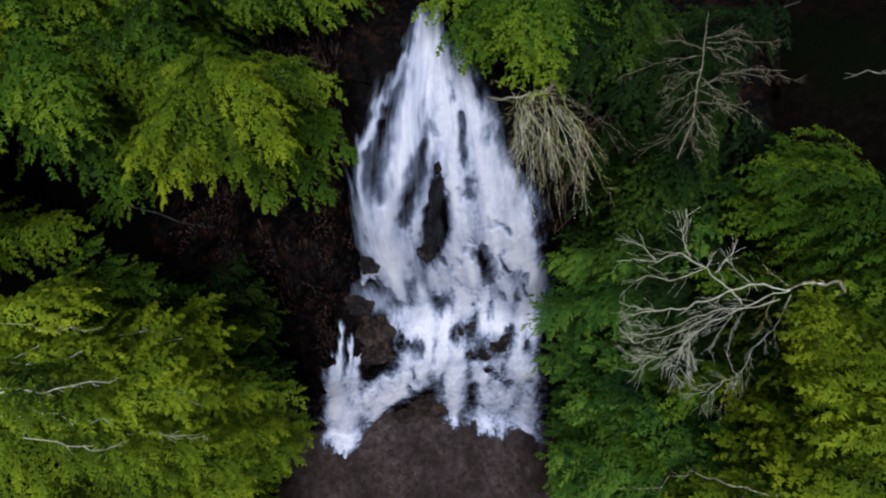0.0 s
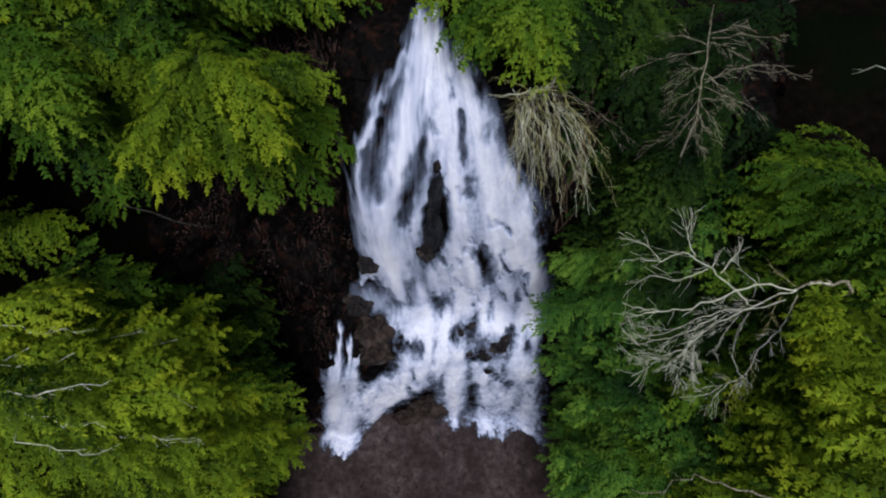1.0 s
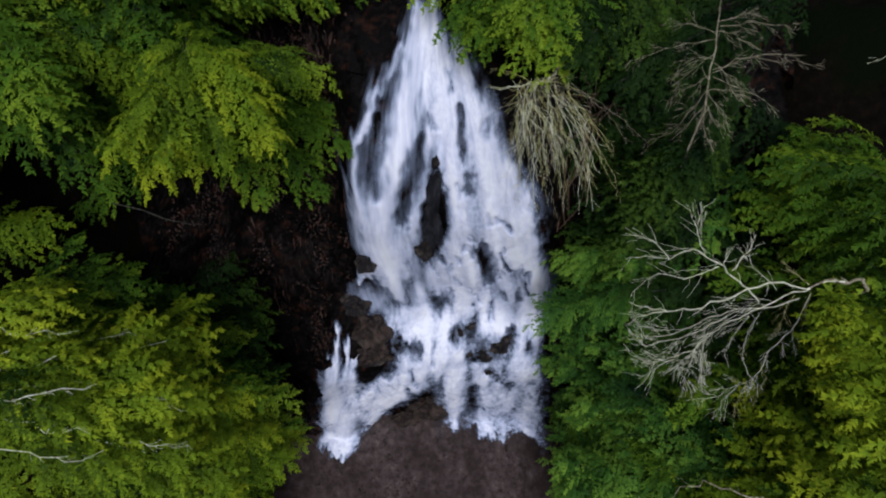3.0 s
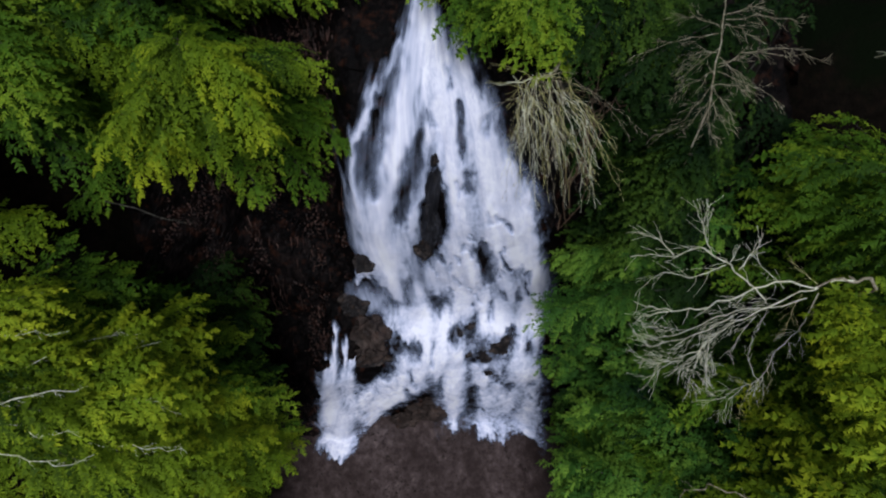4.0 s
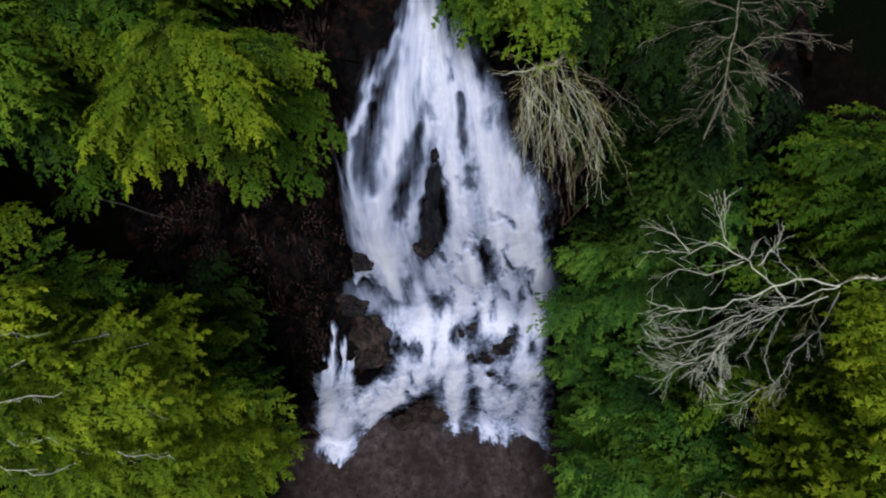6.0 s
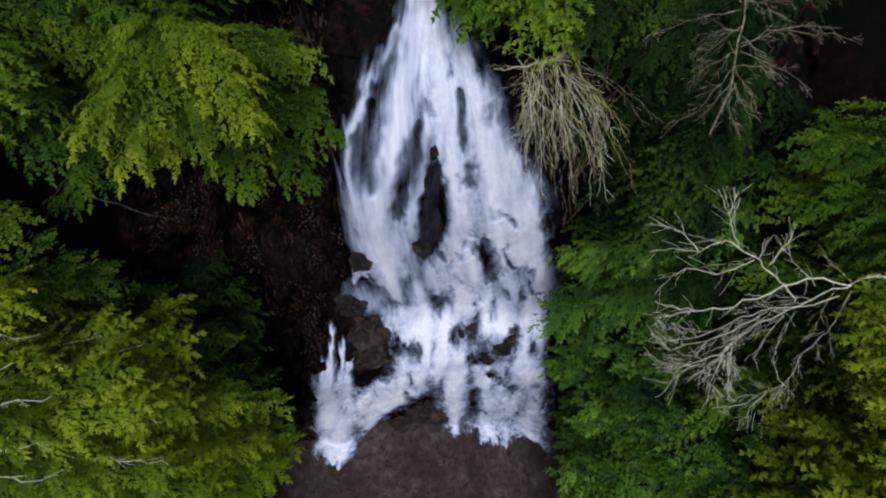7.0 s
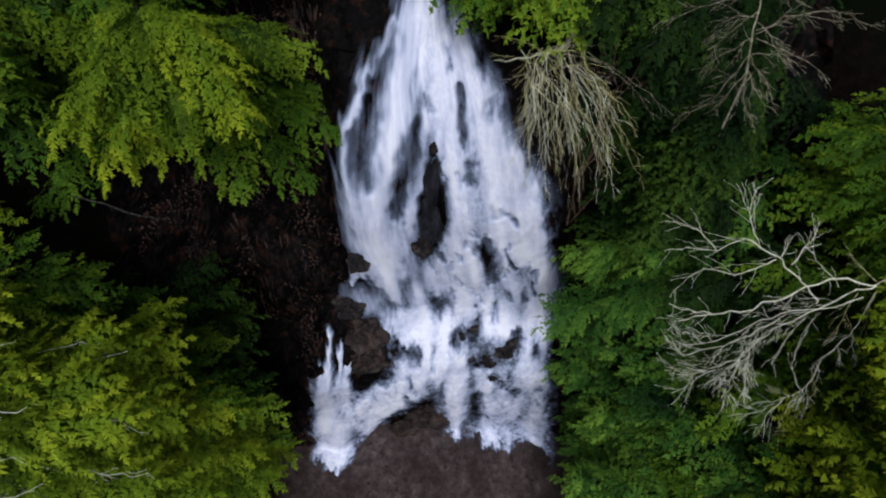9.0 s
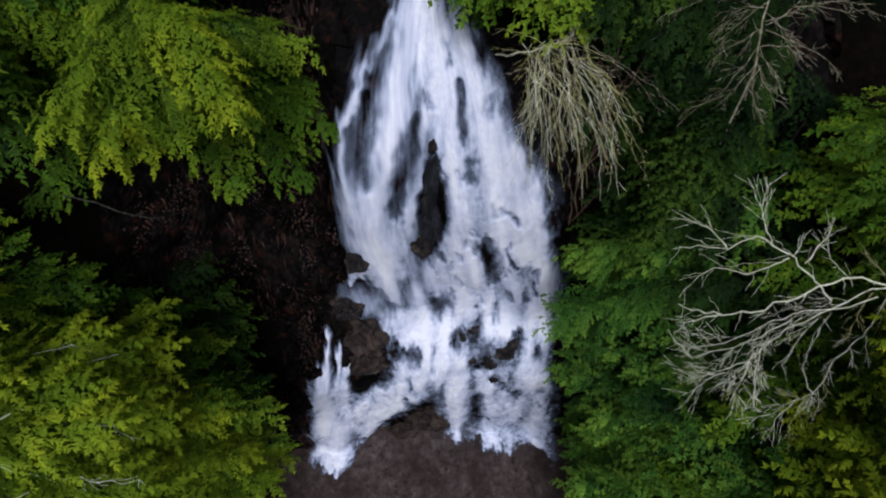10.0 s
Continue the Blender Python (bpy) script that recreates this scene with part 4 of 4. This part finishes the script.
limb(t, [(6.61, 4.48, 16.99), (6.38, 4.25, 16.6), (6.29, 3.99, 16.06)], 0.0056, PALE, 9, 0.65, 1, crook=0.06)
limb(t, [(6.79, 4.53, 17.0), (6.81, 4.22, 16.27), (6.79, 4.03, 15.86)], 0.0056, OLIVE, 9, 0.65, 1, crook=0.06)
limb(t, [(6.99, 4.81, 17.54), (7.33, 4.62, 16.87), (7.33, 4.34, 16.23)], 0.0056, OLIVE, 9, 0.65, 1, crook=0.06)
limb(t, [(6.35, 5.45, 19.91), (5.9, 5.45, 20.42), (5.4, 5.45, 20.98), (5.26, 5.53, 21.05)], 0.0062, PALE, 9, 0.50, 1, crook=0.06)
limb(t, [(7.16, 5.62, 19.66), (6.57, 5.62, 20.28), (6.09, 5.58, 20.72)], 0.0062, OLIVE, 8, 0.50, 1, crook=0.06)
limb(t, [(7.3, 5.58, 19.41), (7.47, 5.45, 18.88), (7.6, 5.27, 18.26)], 0.0056, OLIVE, 10, 0.58, 1, crook=0.06)
limb(t, [(6.87, 5.49, 19.51), (6.93, 5.32, 18.94), (6.98, 5.12, 18.35)], 0.0056, OLIVE, 10, 0.58, 1, crook=0.06)
limb(t, [(6.01, 5.17, 19.3), (5.91, 4.97, 18.78), (5.92, 4.76, 18.19), (6.16, 4.65, 17.71)], 0.0056, PALE, 10, 0.65, 1, crook=0.06)
# the grey one with whorled branches
t = dead_tree((6.1, 10.0, 12.5), "grey leafless tree with whorls of thin curved branches")
limb(t, [t.location, (6.15, 9.3, 14.0), (5.9, 9.3, 18.0), (5.74, 9.4, 20.19), (5.64, 9.58, 20.75), (5.62, 9.85, 21.26), (5.6, 10.19, 21.68), (5.59, 10.5, 22.09), (5.57, 10.71, 22.44)], 0.028, GREYTWIG, 8, 0.45, 1, "trunk", crook=0.09)
limb(t, [(5.62, 9.8, 21.23), (6.25, 9.95, 21.43), (7.16, 10.08, 21.27), (8.16, 10.1, 20.94)], 0.0075, GREYTWIG, 8, 0.55, 2, "branch", lift=-0.12, crook=0.07)
limb(t, [(5.62, 9.76, 21.2), (5.98, 9.8, 21.46), (6.88, 10.1, 21.4), (7.74, 10.3, 21.17)], 0.0075, GREYTWIG, 8, 0.55, 2, "branch", lift=-0.12, crook=0.07)
limb(t, [(5.6, 9.71, 21.17), (6.08, 9.51, 21.06), (6.69, 9.57, 20.75), (7.38, 9.55, 20.28)], 0.0075, GREYTWIG, 8, 0.55, 2, "branch", lift=-0.12, crook=0.07)
limb(t, [(5.6, 9.53, 20.96), (6.01, 9.53, 20.96), (6.62, 9.55, 20.62)], 0.0075, GREYTWIG, 8, 0.55, 2, "branch", lift=-0.12, crook=0.07)
limb(t, [(5.53, 9.46, 21.03), (5.26, 9.19, 20.76), (4.88, 8.92, 20.37), (4.33, 8.68, 19.89)], 0.0075, GREYTWIG, 8, 0.55, 2, "branch", lift=-0.12, crook=0.07)
limb(t, [(5.57, 9.41, 20.77), (5.8, 9.24, 20.44), (6.22, 9.1, 19.9)], 0.0075, GREYTWIG, 8, 0.55, 2, "branch", lift=-0.12, crook=0.07)
limb(t, [(5.57, 9.41, 20.77), (5.33, 9.14, 20.39), (5.15, 9.09, 20.01)], 0.0075, GREYTWIG, 8, 0.55, 2, "branch", lift=-0.12, crook=0.07)
limb(t, [(5.59, 9.27, 20.58), (5.72, 9.14, 20.04), (6.04, 9.12, 19.68)], 0.0075, GREYTWIG, 8, 0.55, 2, "branch", lift=-0.12, crook=0.07)
limb(t, [(5.64, 10.05, 21.37), (5.17, 10.0, 21.34), (5.0, 9.88, 20.93)], 0.0075, GREYTWIG, 8, 0.55, 2, "branch", lift=-0.12, crook=0.07)
limb(t, [(5.67, 10.1, 21.4), (5.26, 9.88, 21.16), (4.92, 9.81, 20.77)], 0.0075, GREYTWIG, 8, 0.55, 2, "branch", lift=-0.12, crook=0.07)
limb(t, [(5.69, 10.35, 21.54), (5.15, 10.38, 21.45), (4.51, 10.42, 21.12), (3.98, 10.32, 20.83)], 0.0075, GREYTWIG, 8, 0.55, 2, "branch", lift=-0.12, crook=0.07)
limb(t, [(5.71, 10.45, 21.6), (5.17, 10.65, 21.71), (4.71, 10.85, 21.48)], 0.0075, GREYTWIG, 8, 0.55, 2, "branch", lift=-0.12, crook=0.07)
limb(t, [(5.74, 10.55, 21.66), (6.37, 10.56, 21.78), (7.16, 10.67, 21.62), (7.57, 10.77, 21.44)], 0.0075, GREYTWIG, 8, 0.55, 2, "branch", lift=-0.12, crook=0.07)
limb(t, [(5.74, 10.64, 21.71), (6.26, 10.76, 21.89), (6.87, 10.91, 21.64)], 0.0075, GREYTWIG, 8, 0.55, 2, "branch", lift=-0.12, crook=0.07)
limb(t, [(5.71, 10.5, 21.63), (6.08, 10.45, 21.6), (6.74, 10.51, 21.18)], 0.0075, GREYTWIG, 8, 0.55, 2, "branch", lift=-0.12, crook=0.07)
limb(t, [(5.64, 9.95, 21.32), (6.22, 9.93, 20.96), (6.66, 9.81, 20.43)], 0.0075, GREYTWIG, 8, 0.55, 2, "branch", lift=-0.12, crook=0.07)
limb(t, [(5.6, 9.76, 21.2), (5.17, 9.68, 20.81), (4.93, 9.69, 20.47)], 0.0075, GREYTWIG, 8, 0.55, 2, "branch", lift=-0.12, crook=0.07)
limb(t, [(5.57, 9.53, 20.96), (6.02, 9.41, 20.43), (6.34, 9.36, 20.05)], 0.0075, GREYTWIG, 8, 0.55, 2, "branch", lift=-0.12, crook=0.07)
# the arching shrub at the edge of the falls
t = dead_tree((3.6, 13.4, 16.2), "olive-brown leafless shrub arching down beside the falls", "shrub")
t.name = "arching_shrub"
limb(t, [t.location, (3.4, 12.8, 18.0), (2.9, 11.6, 19.7), (2.45, 10.8, 19.95)], 0.07, GREYTWIG, 4, 0.5, 1, "trunk")
limb(t, [(2.9, 11.5, 19.75), (2.45, 11.0, 19.7), (1.7, 11.3, 19.3), (1.26, 11.6, 18.96)], 0.022, PALE, 5, 0.4, 1)
for k in range(62):
    w = random.random()
    root = Vector((1.75 + 1.3 * w + random.uniform(-0.35, 0.35), 10.5 + random.uniform(-0.7, 0.5), 19.95 + random.uniform(-0.3, 0.1)))
    tip = Vector((1.4 + 3.0 * w + random.uniform(-0.5, 0.5), 9.0 - 0.7 * math.sin(math.pi * w) + random.uniform(-0.2, 1.2), 18.2 + random.uniform(-0.9, 1.5)))
    mid = root.lerp(tip, 0.4) + Vector((random.uniform(-0.15, 0.15), 0, random.uniform(0.1, 0.4)))
    limb(t, [root, mid, root.lerp(tip, 0.75) + Vector((random.uniform(-0.1, 0.1), 0, 0.15)), tip], 0.0058, (OLIVE, PALE, OLIVE, PALE, GREYTWIG)[k % 5], 6, 0.5, 1, "stem", crook=0.06)
for k in range(18):
    w = random.uniform(2.2, 6.9)
    root = Vector((2.3 + random.uniform(-0.3, 0.3), 10.5 + random.uniform(-0.3, 0.3), 20.0))
    tip = root + Vector((math.cos(w) * 1.0, math.sin(w) * 0.8, random.uniform(-0.5, 0.25)))
    limb(t, [root, root.lerp(tip, 0.5) + Vector((0, 0, 0.12)), tip], 0.0062, (OLIVE, GREYTWIG)[k % 2], 4, 0.4, 1, "stem", crook=0.04)
# dry brown brush behind it and single dead limbs among the boughs
t = dead_tree((4.4, 12.2, 14.5), "dry brown leafless brush under green boughs", "shrub")
t.name = "dry_brush"
for k in range(9):
    tip = Vector((3.0 + 1.7 * random.random(), 9.8 + 2.2 * random.random(), 19.5 + 0.5 * random.random()))
    limb(t, [t.location, (4.2, 11.8, 17.0), tip.lerp(Vector((4.0, 11.6, 18.5)), 0.5), tip], 0.025, DRYBROWN, 7, 0.6, 1, "stem")


def dead_limb(path, r, mat, label, twigs=6, reach=0.5):
    ob = new("dead_branch")
    ob.location = path[0]
    tagged(ob, label, "branch", "dead branches among the boughs")
    limb(ob, path, r, mat, twigs, reach, 1, "stem", crook=0.15)


LICHEN = "pale lichened dead branch among yellow-green boughs"
for path, r in (([(-10.7, 3.7, 19.7), (-8.9, 3.5, 19.7), (-7.9, 3.5, 19.5), (-7.2, 3.65, 19.3), (-6.6, 3.9, 19.0)], 0.020),
                ([(-10.7, 3.9, 17.0), (-9.6, 3.6, 17.8), (-8.3, 3.3, 18.2), (-7.5, 3.25, 18.4), (-6.9, 3.2, 18.1)], 0.015),
                ([(-10.7, 3.9, 17.2), (-9.6, 3.4, 18.0), (-8.0, 2.8, 18.1), (-7.1, 2.7, 18.2), (-6.6, 2.9, 18.0)], 0.013),
                ([(-10.7, 3.9, 15.6), (-7.6, 3.5, 16.4), (-6.4, 3.3, 16.9), (-5.9, 3.2, 17.0), (-5.4, 3.2, 16.6)], 0.011),
                ([(-10.7, 4.0, 15.9), (-8.0, 4.6, 16.4), (-6.6, 4.3, 16.9), (-6.1, 4.2, 17.0), (-5.8, 4.0, 16.6)], 0.010),
                ([(-10.7, 4.0, 18.8), (-9.9, 4.8, 19.2), (-8.6, 4.9, 19.3), (-7.8, 4.9, 19.1), (-7.3, 5.1, 18.8)], 0.010),
                ([(-10.6, 4.2, 16.6), (-8.6, 5.4, 17.2), (-7.4, 5.6, 17.3), (-6.9, 5.8, 16.9)], 0.009)):
    dead_limb(path, r, PALE, LICHEN, 11, 0.42)
dead_limb([(9.9, 1.4, 14.8), (8.4, 2.0, 16.0), (7.08, 2.16, 16.3), (6.22, 2.35, 16.7), (5.58, 2.46, 16.75), (5.06, 2.37, 16.7), (4.23, 2.27, 16.3)], 0.024, GREYTWIG, "grey curved dead branch over dark green boughs", 5, 0.5)
dead_limb([(10.4, 5.9, 19.4), (10.5, 7.6, 20.6), (9.7, 9.3, 21.4), (9.06, 9.57, 21.9), (8.6, 9.7, 21.5)], 0.014, PALE, "pale dead branch over dark green boughs", 4, 0.4)
dead_limb([(10.0, 2.0, 18.4), (9.3, 2.8, 18.7), (8.76, 3.0, 18.5), (8.2, 2.8, 18.0)], 0.03, PALE, "pale dead branch over dark green boughs", 4, 0.4)
dead_limb([(-9.1, 10.2, 16.2), (-7.4, 9.2, 16.6), (-6.68, 8.99, 16.6), (-6.4, 9.1, 16.5)], 0.02, BARK, "grey dead branch in the shade of the cedars", 3, 0.3)


# ---- rocks ----
def boulder(at, size, turn, label, mat=None, seed=0):
    bm = bmesh.new()
    bmesh.ops.create_icosphere(bm, subdivisions=4, radius=1.0)
    rnd = random.Random(seed)
    cuts = [(Vector((rnd.uniform(-1, 1), rnd.uniform(-1, 1), rnd.uniform(-1, 1))).normalized(), rnd.uniform(0.55, 0.85)) for _ in range(9)]
    for v in bm.verts:
        for n, d in cuts:
            over = v.co.dot(n) - d
            if over > 0:
                v.co -= n * over * 0.97
        v.co += v.co.normalized() * 0.3 * noise.fractal(v.co * 2.2 + Vector((seed, 0, 0)), 1.0, 2.0, 4)
    me = bpy.data.meshes.new("boulder")
    bm.to_mesh(me)
    bm.free()
    me.materials.append(mat or BOULDER)
    ob = new("boulder", me)
    ob.matrix_basis = Matrix.LocRotScale(at, Euler([radians(a) for a in turn]), size)
    return tagged(ob, label, "rock", "wet boulders in the falls")


WET = "dark wet boulder with white water breaking round it"
for k, (x, p, s) in enumerate(((1.1, 7.6, 0.2), (1.75, 7.75, 0.3), (2.3, 8.0, 0.36), (2.75, 8.4, 0.26), (0.7, 8.65, 0.2), (1.15, 8.9, 0.26), (2.0, 6.6, 0.22), (2.4, 6.15, 0.18), (2.0, 7.5, 0.24))):
    boulder(water_at(x, p, -0.02), (s * 1.6, s * 1.0, s * 0.9), (k * 37 % 60 - 30, k * 23 % 50 - 25, k * 71), WET, None, 60 + k)
boulder(water_at(-2.95, 8.9, 0.3), (0.85, 0.8, 0.75), (-20, 8, 25), "large brown wet boulder below the ledge", SLAB, 7)
boulder(water_at(-3.0, 8.0, 0.15), (0.75, 0.6, 0.75), (15, -12, 40), "brown wet boulder below the ledge", SLAB, 18)
boulder(face_at(-0.6, 2.5), (1.15, 0.42, 1.5), (-4, 6, 0), "brown wet rock slab under the parting falls", SLAB, 81)
boulder(face_at(-1.6, 1.7), (0.9, 0.4, 0.8), (0, -20, 10), "brown wet rock slab at the edge of the pool", SLAB, 84)
boulder(water_at(-3.5, 10.1, 0.15), (0.6, 0.6, 0.42), (8, -8, 70), WET, None, 8)
boulder(water_at(-2.9, 7.6, -0.15), (1.0, 0.6, 0.5), (0, 0, 10), WET, None, 9)
boulder(water_at(-2.75, 13.15, 0.25), (0.42, 0.4, 0.35), (0, 20, 50), WET, None, 10)
boulder(water_at(-0.28, 16.7, 0.06), (0.27, 0.35, 1.15), (-8, 6, 0), "tall dark rock rib parting the falling water", RIB, 11)
boulder(water_at(-0.36, 15.2, 0.06), (0.36, 0.4, 1.1), (-6, 4, 30), "dark rock rib parting the falling water", RIB, 16)
boulder(water_at(-0.62, 14.0, 0.1), (0.32, 0.36, 0.55), (-8, 16, 70), "dark rock rib parting the falling water", None, 17)
boulder(water_at(-0.2, 17.9, 0.2), (0.16, 0.2, 0.26), (0, 0, 0), WET, None, 12)
for k, (x, p, s) in enumerate(((-4.9, 7.6, 0.5), (-5.6, 6.2, 0.7), (-6.4, 4.6, 0.8), (-5.2, 10.4, 0.6), (-6.2, 9.2, 0.7), (-6.9, 7.4, 0.6), (-4.5, 12.6, 0.5), (-5.4, 13.8, 0.6), (-7.2, 2.4, 0.7), (-6.6, 3.0, 0.5), (5.3, 2.4, 0.6), (5.8, 4.4, 0.7))):
    boulder(face_at(x, p), (s, s * 0.8, s * 0.6), (k * 31 % 40 - 20, k * 17 % 30 - 15, k * 53), "weathered rock on the bank beside the falls, its colour darkened with shade", ROCK, 20 + k)


# ---- stones in the pool ----
def build_pebbles():
    rnd = random.Random(19)
    verts, faces = [], []
    while len(verts) < 6 * 700:
        x, y = rnd.uniform(-6.5, 5.5), rnd.uniform(2.0, 8.2)
        if noise.noise((x * 0.5, y * 0.5, 40)) < rnd.uniform(-0.3, 0.5):
            continue
        r, turn, n = rnd.uniform(0.03, 0.11) * (1.5 if rnd.random() < 0.06 else 1), rnd.uniform(0, 6.3), len(verts)
        ring = [(math.cos(turn + k * 1.2566) * r * rnd.uniform(0.7, 1.2), math.sin(turn + k * 1.2566) * r * rnd.uniform(0.6, 1.0)) for k in range(5)]
        verts.extend((x + a, y + b, -0.03) for a, b in ring)
        verts.append((x, y, 0.02 + r * 0.25))
        faces.extend((n + k, n + (k + 1) % 5, n + 5) for k in range(5))
    ob = link("pebbles", verts, faces, SLAB, smooth=False)
    tagged(ob, "small brown pebbles strewn in the shallow pool", "stones", kind="stuff")


build_pebbles()


# ---- dead leaves on the bank ----
def build_litter():
    rnd = random.Random(77)
    verts, faces = [], []
    while len(faces) < 4400:
        x, p = rnd.uniform(-9.5, -2.6), rnd.uniform(1.8, 24)
        if x > -3.4 - 1.6 * step(9, 4, p) and p < 22:
            continue
        if noise.noise((x * 0.9, p * 0.7, 12)) < rnd.uniform(0.05, 0.42):
            continue
        at = face_at(x, p)
        at.y -= rnd.uniform(0.0, 0.2)
        at.z += rnd.uniform(0.0, 0.1)
        s, w = rnd.uniform(0.02, 0.06), rnd.uniform(0, 6.3)
        a = Vector((math.cos(w), 0.45 * math.sin(w), math.sin(w))) * s
        b = Vector((-math.sin(w), 0.45 * math.cos(w), math.cos(w))) * s * 0.55
        up = Vector((0, -0.03, 0.03))
        n = len(verts)
        verts.extend((at - a, at + b + up, at + a, at - b + up))
        faces.append((n, n + 1, n + 2, n + 3))
    ob = link("leaf_litter", verts, faces, LITTER, smooth=False)
    tagged(ob, "fallen reddish-brown leaves strewn on the dark bank", "leaves", kind="stuff")


def make_litter():
    mt, nt, bsdf, _ = material("dead_leaves")
    geo = nt.nodes.new("ShaderNodeNewGeometry")
    nt.links.new(ramp(nt, geo.outputs["Random Per Island"], (0.0, (0.006, 0.004, 0.003)), (0.55, (0.036, 0.015, 0.010)), (0.85, (0.075, 0.032, 0.02)), (1.0, (0.13, 0.075, 0.055))), bsdf.inputs["Base Color"])
    bsdf.inputs["Roughness"].default_value = 0.7
    return mt


LITTER = make_litter()
build_litter()


def build_roots():
    """Thin roots and dry grass that hang down the bank."""
    rnd = random.Random(5)
    verts, faces = [], []
    while len(faces) < 2000:
        x, p = rnd.uniform(-8.5, -3.2), rnd.uniform(3, 23)
        if x > -4.2 - 1.2 * step(10, 5, p) and p < 15:
            continue
        if noise.noise((x * 1.1, p * 0.6, 31)) < rnd.uniform(-0.1, 0.5):
            continue
        at = face_at(x, p)
        at.y -= rnd.uniform(0.12, 0.3)
        ln, w = rnd.uniform(0.25, 0.8), rnd.uniform(0.006, 0.014)
        side = Vector((w, 0, 0))
        down = Vector((rnd.uniform(-0.25, 0.25), rnd.uniform(-0.35, -0.05), -1)).normalized()
        mid = at + down * ln * 0.5 + Vector((rnd.uniform(-0.06, 0.06), -0.06, 0))
        tip = at + down * ln + Vector((rnd.uniform(-0.1, 0.1), 0, 0))
        n = len(verts)
        verts.extend((at - side, at + side, mid + side, mid - side, tip))
        faces.extend(((n, n + 1, n + 2, n + 3), (n + 3, n + 2, n + 4)))
    ob = link("hanging_roots", verts, faces, LITTER, smooth=False)
    tagged(ob, "thin brown roots and dry grass hanging down the dark bank", "roots", kind="stuff")


build_roots()
stick = new("dead_stick")
stick.location = (-0.62, 8.1, -0.3)
tagged(stick, "thin dark dead pole standing in the plunge pool", "branch")
limb(stick, [(-0.62, 8.1, -0.4), (-0.66, 8.05, 0.8), (-0.62, 8.0, 2.0)], 0.05, TRUNK, 2, 0.2, 1, "stem")
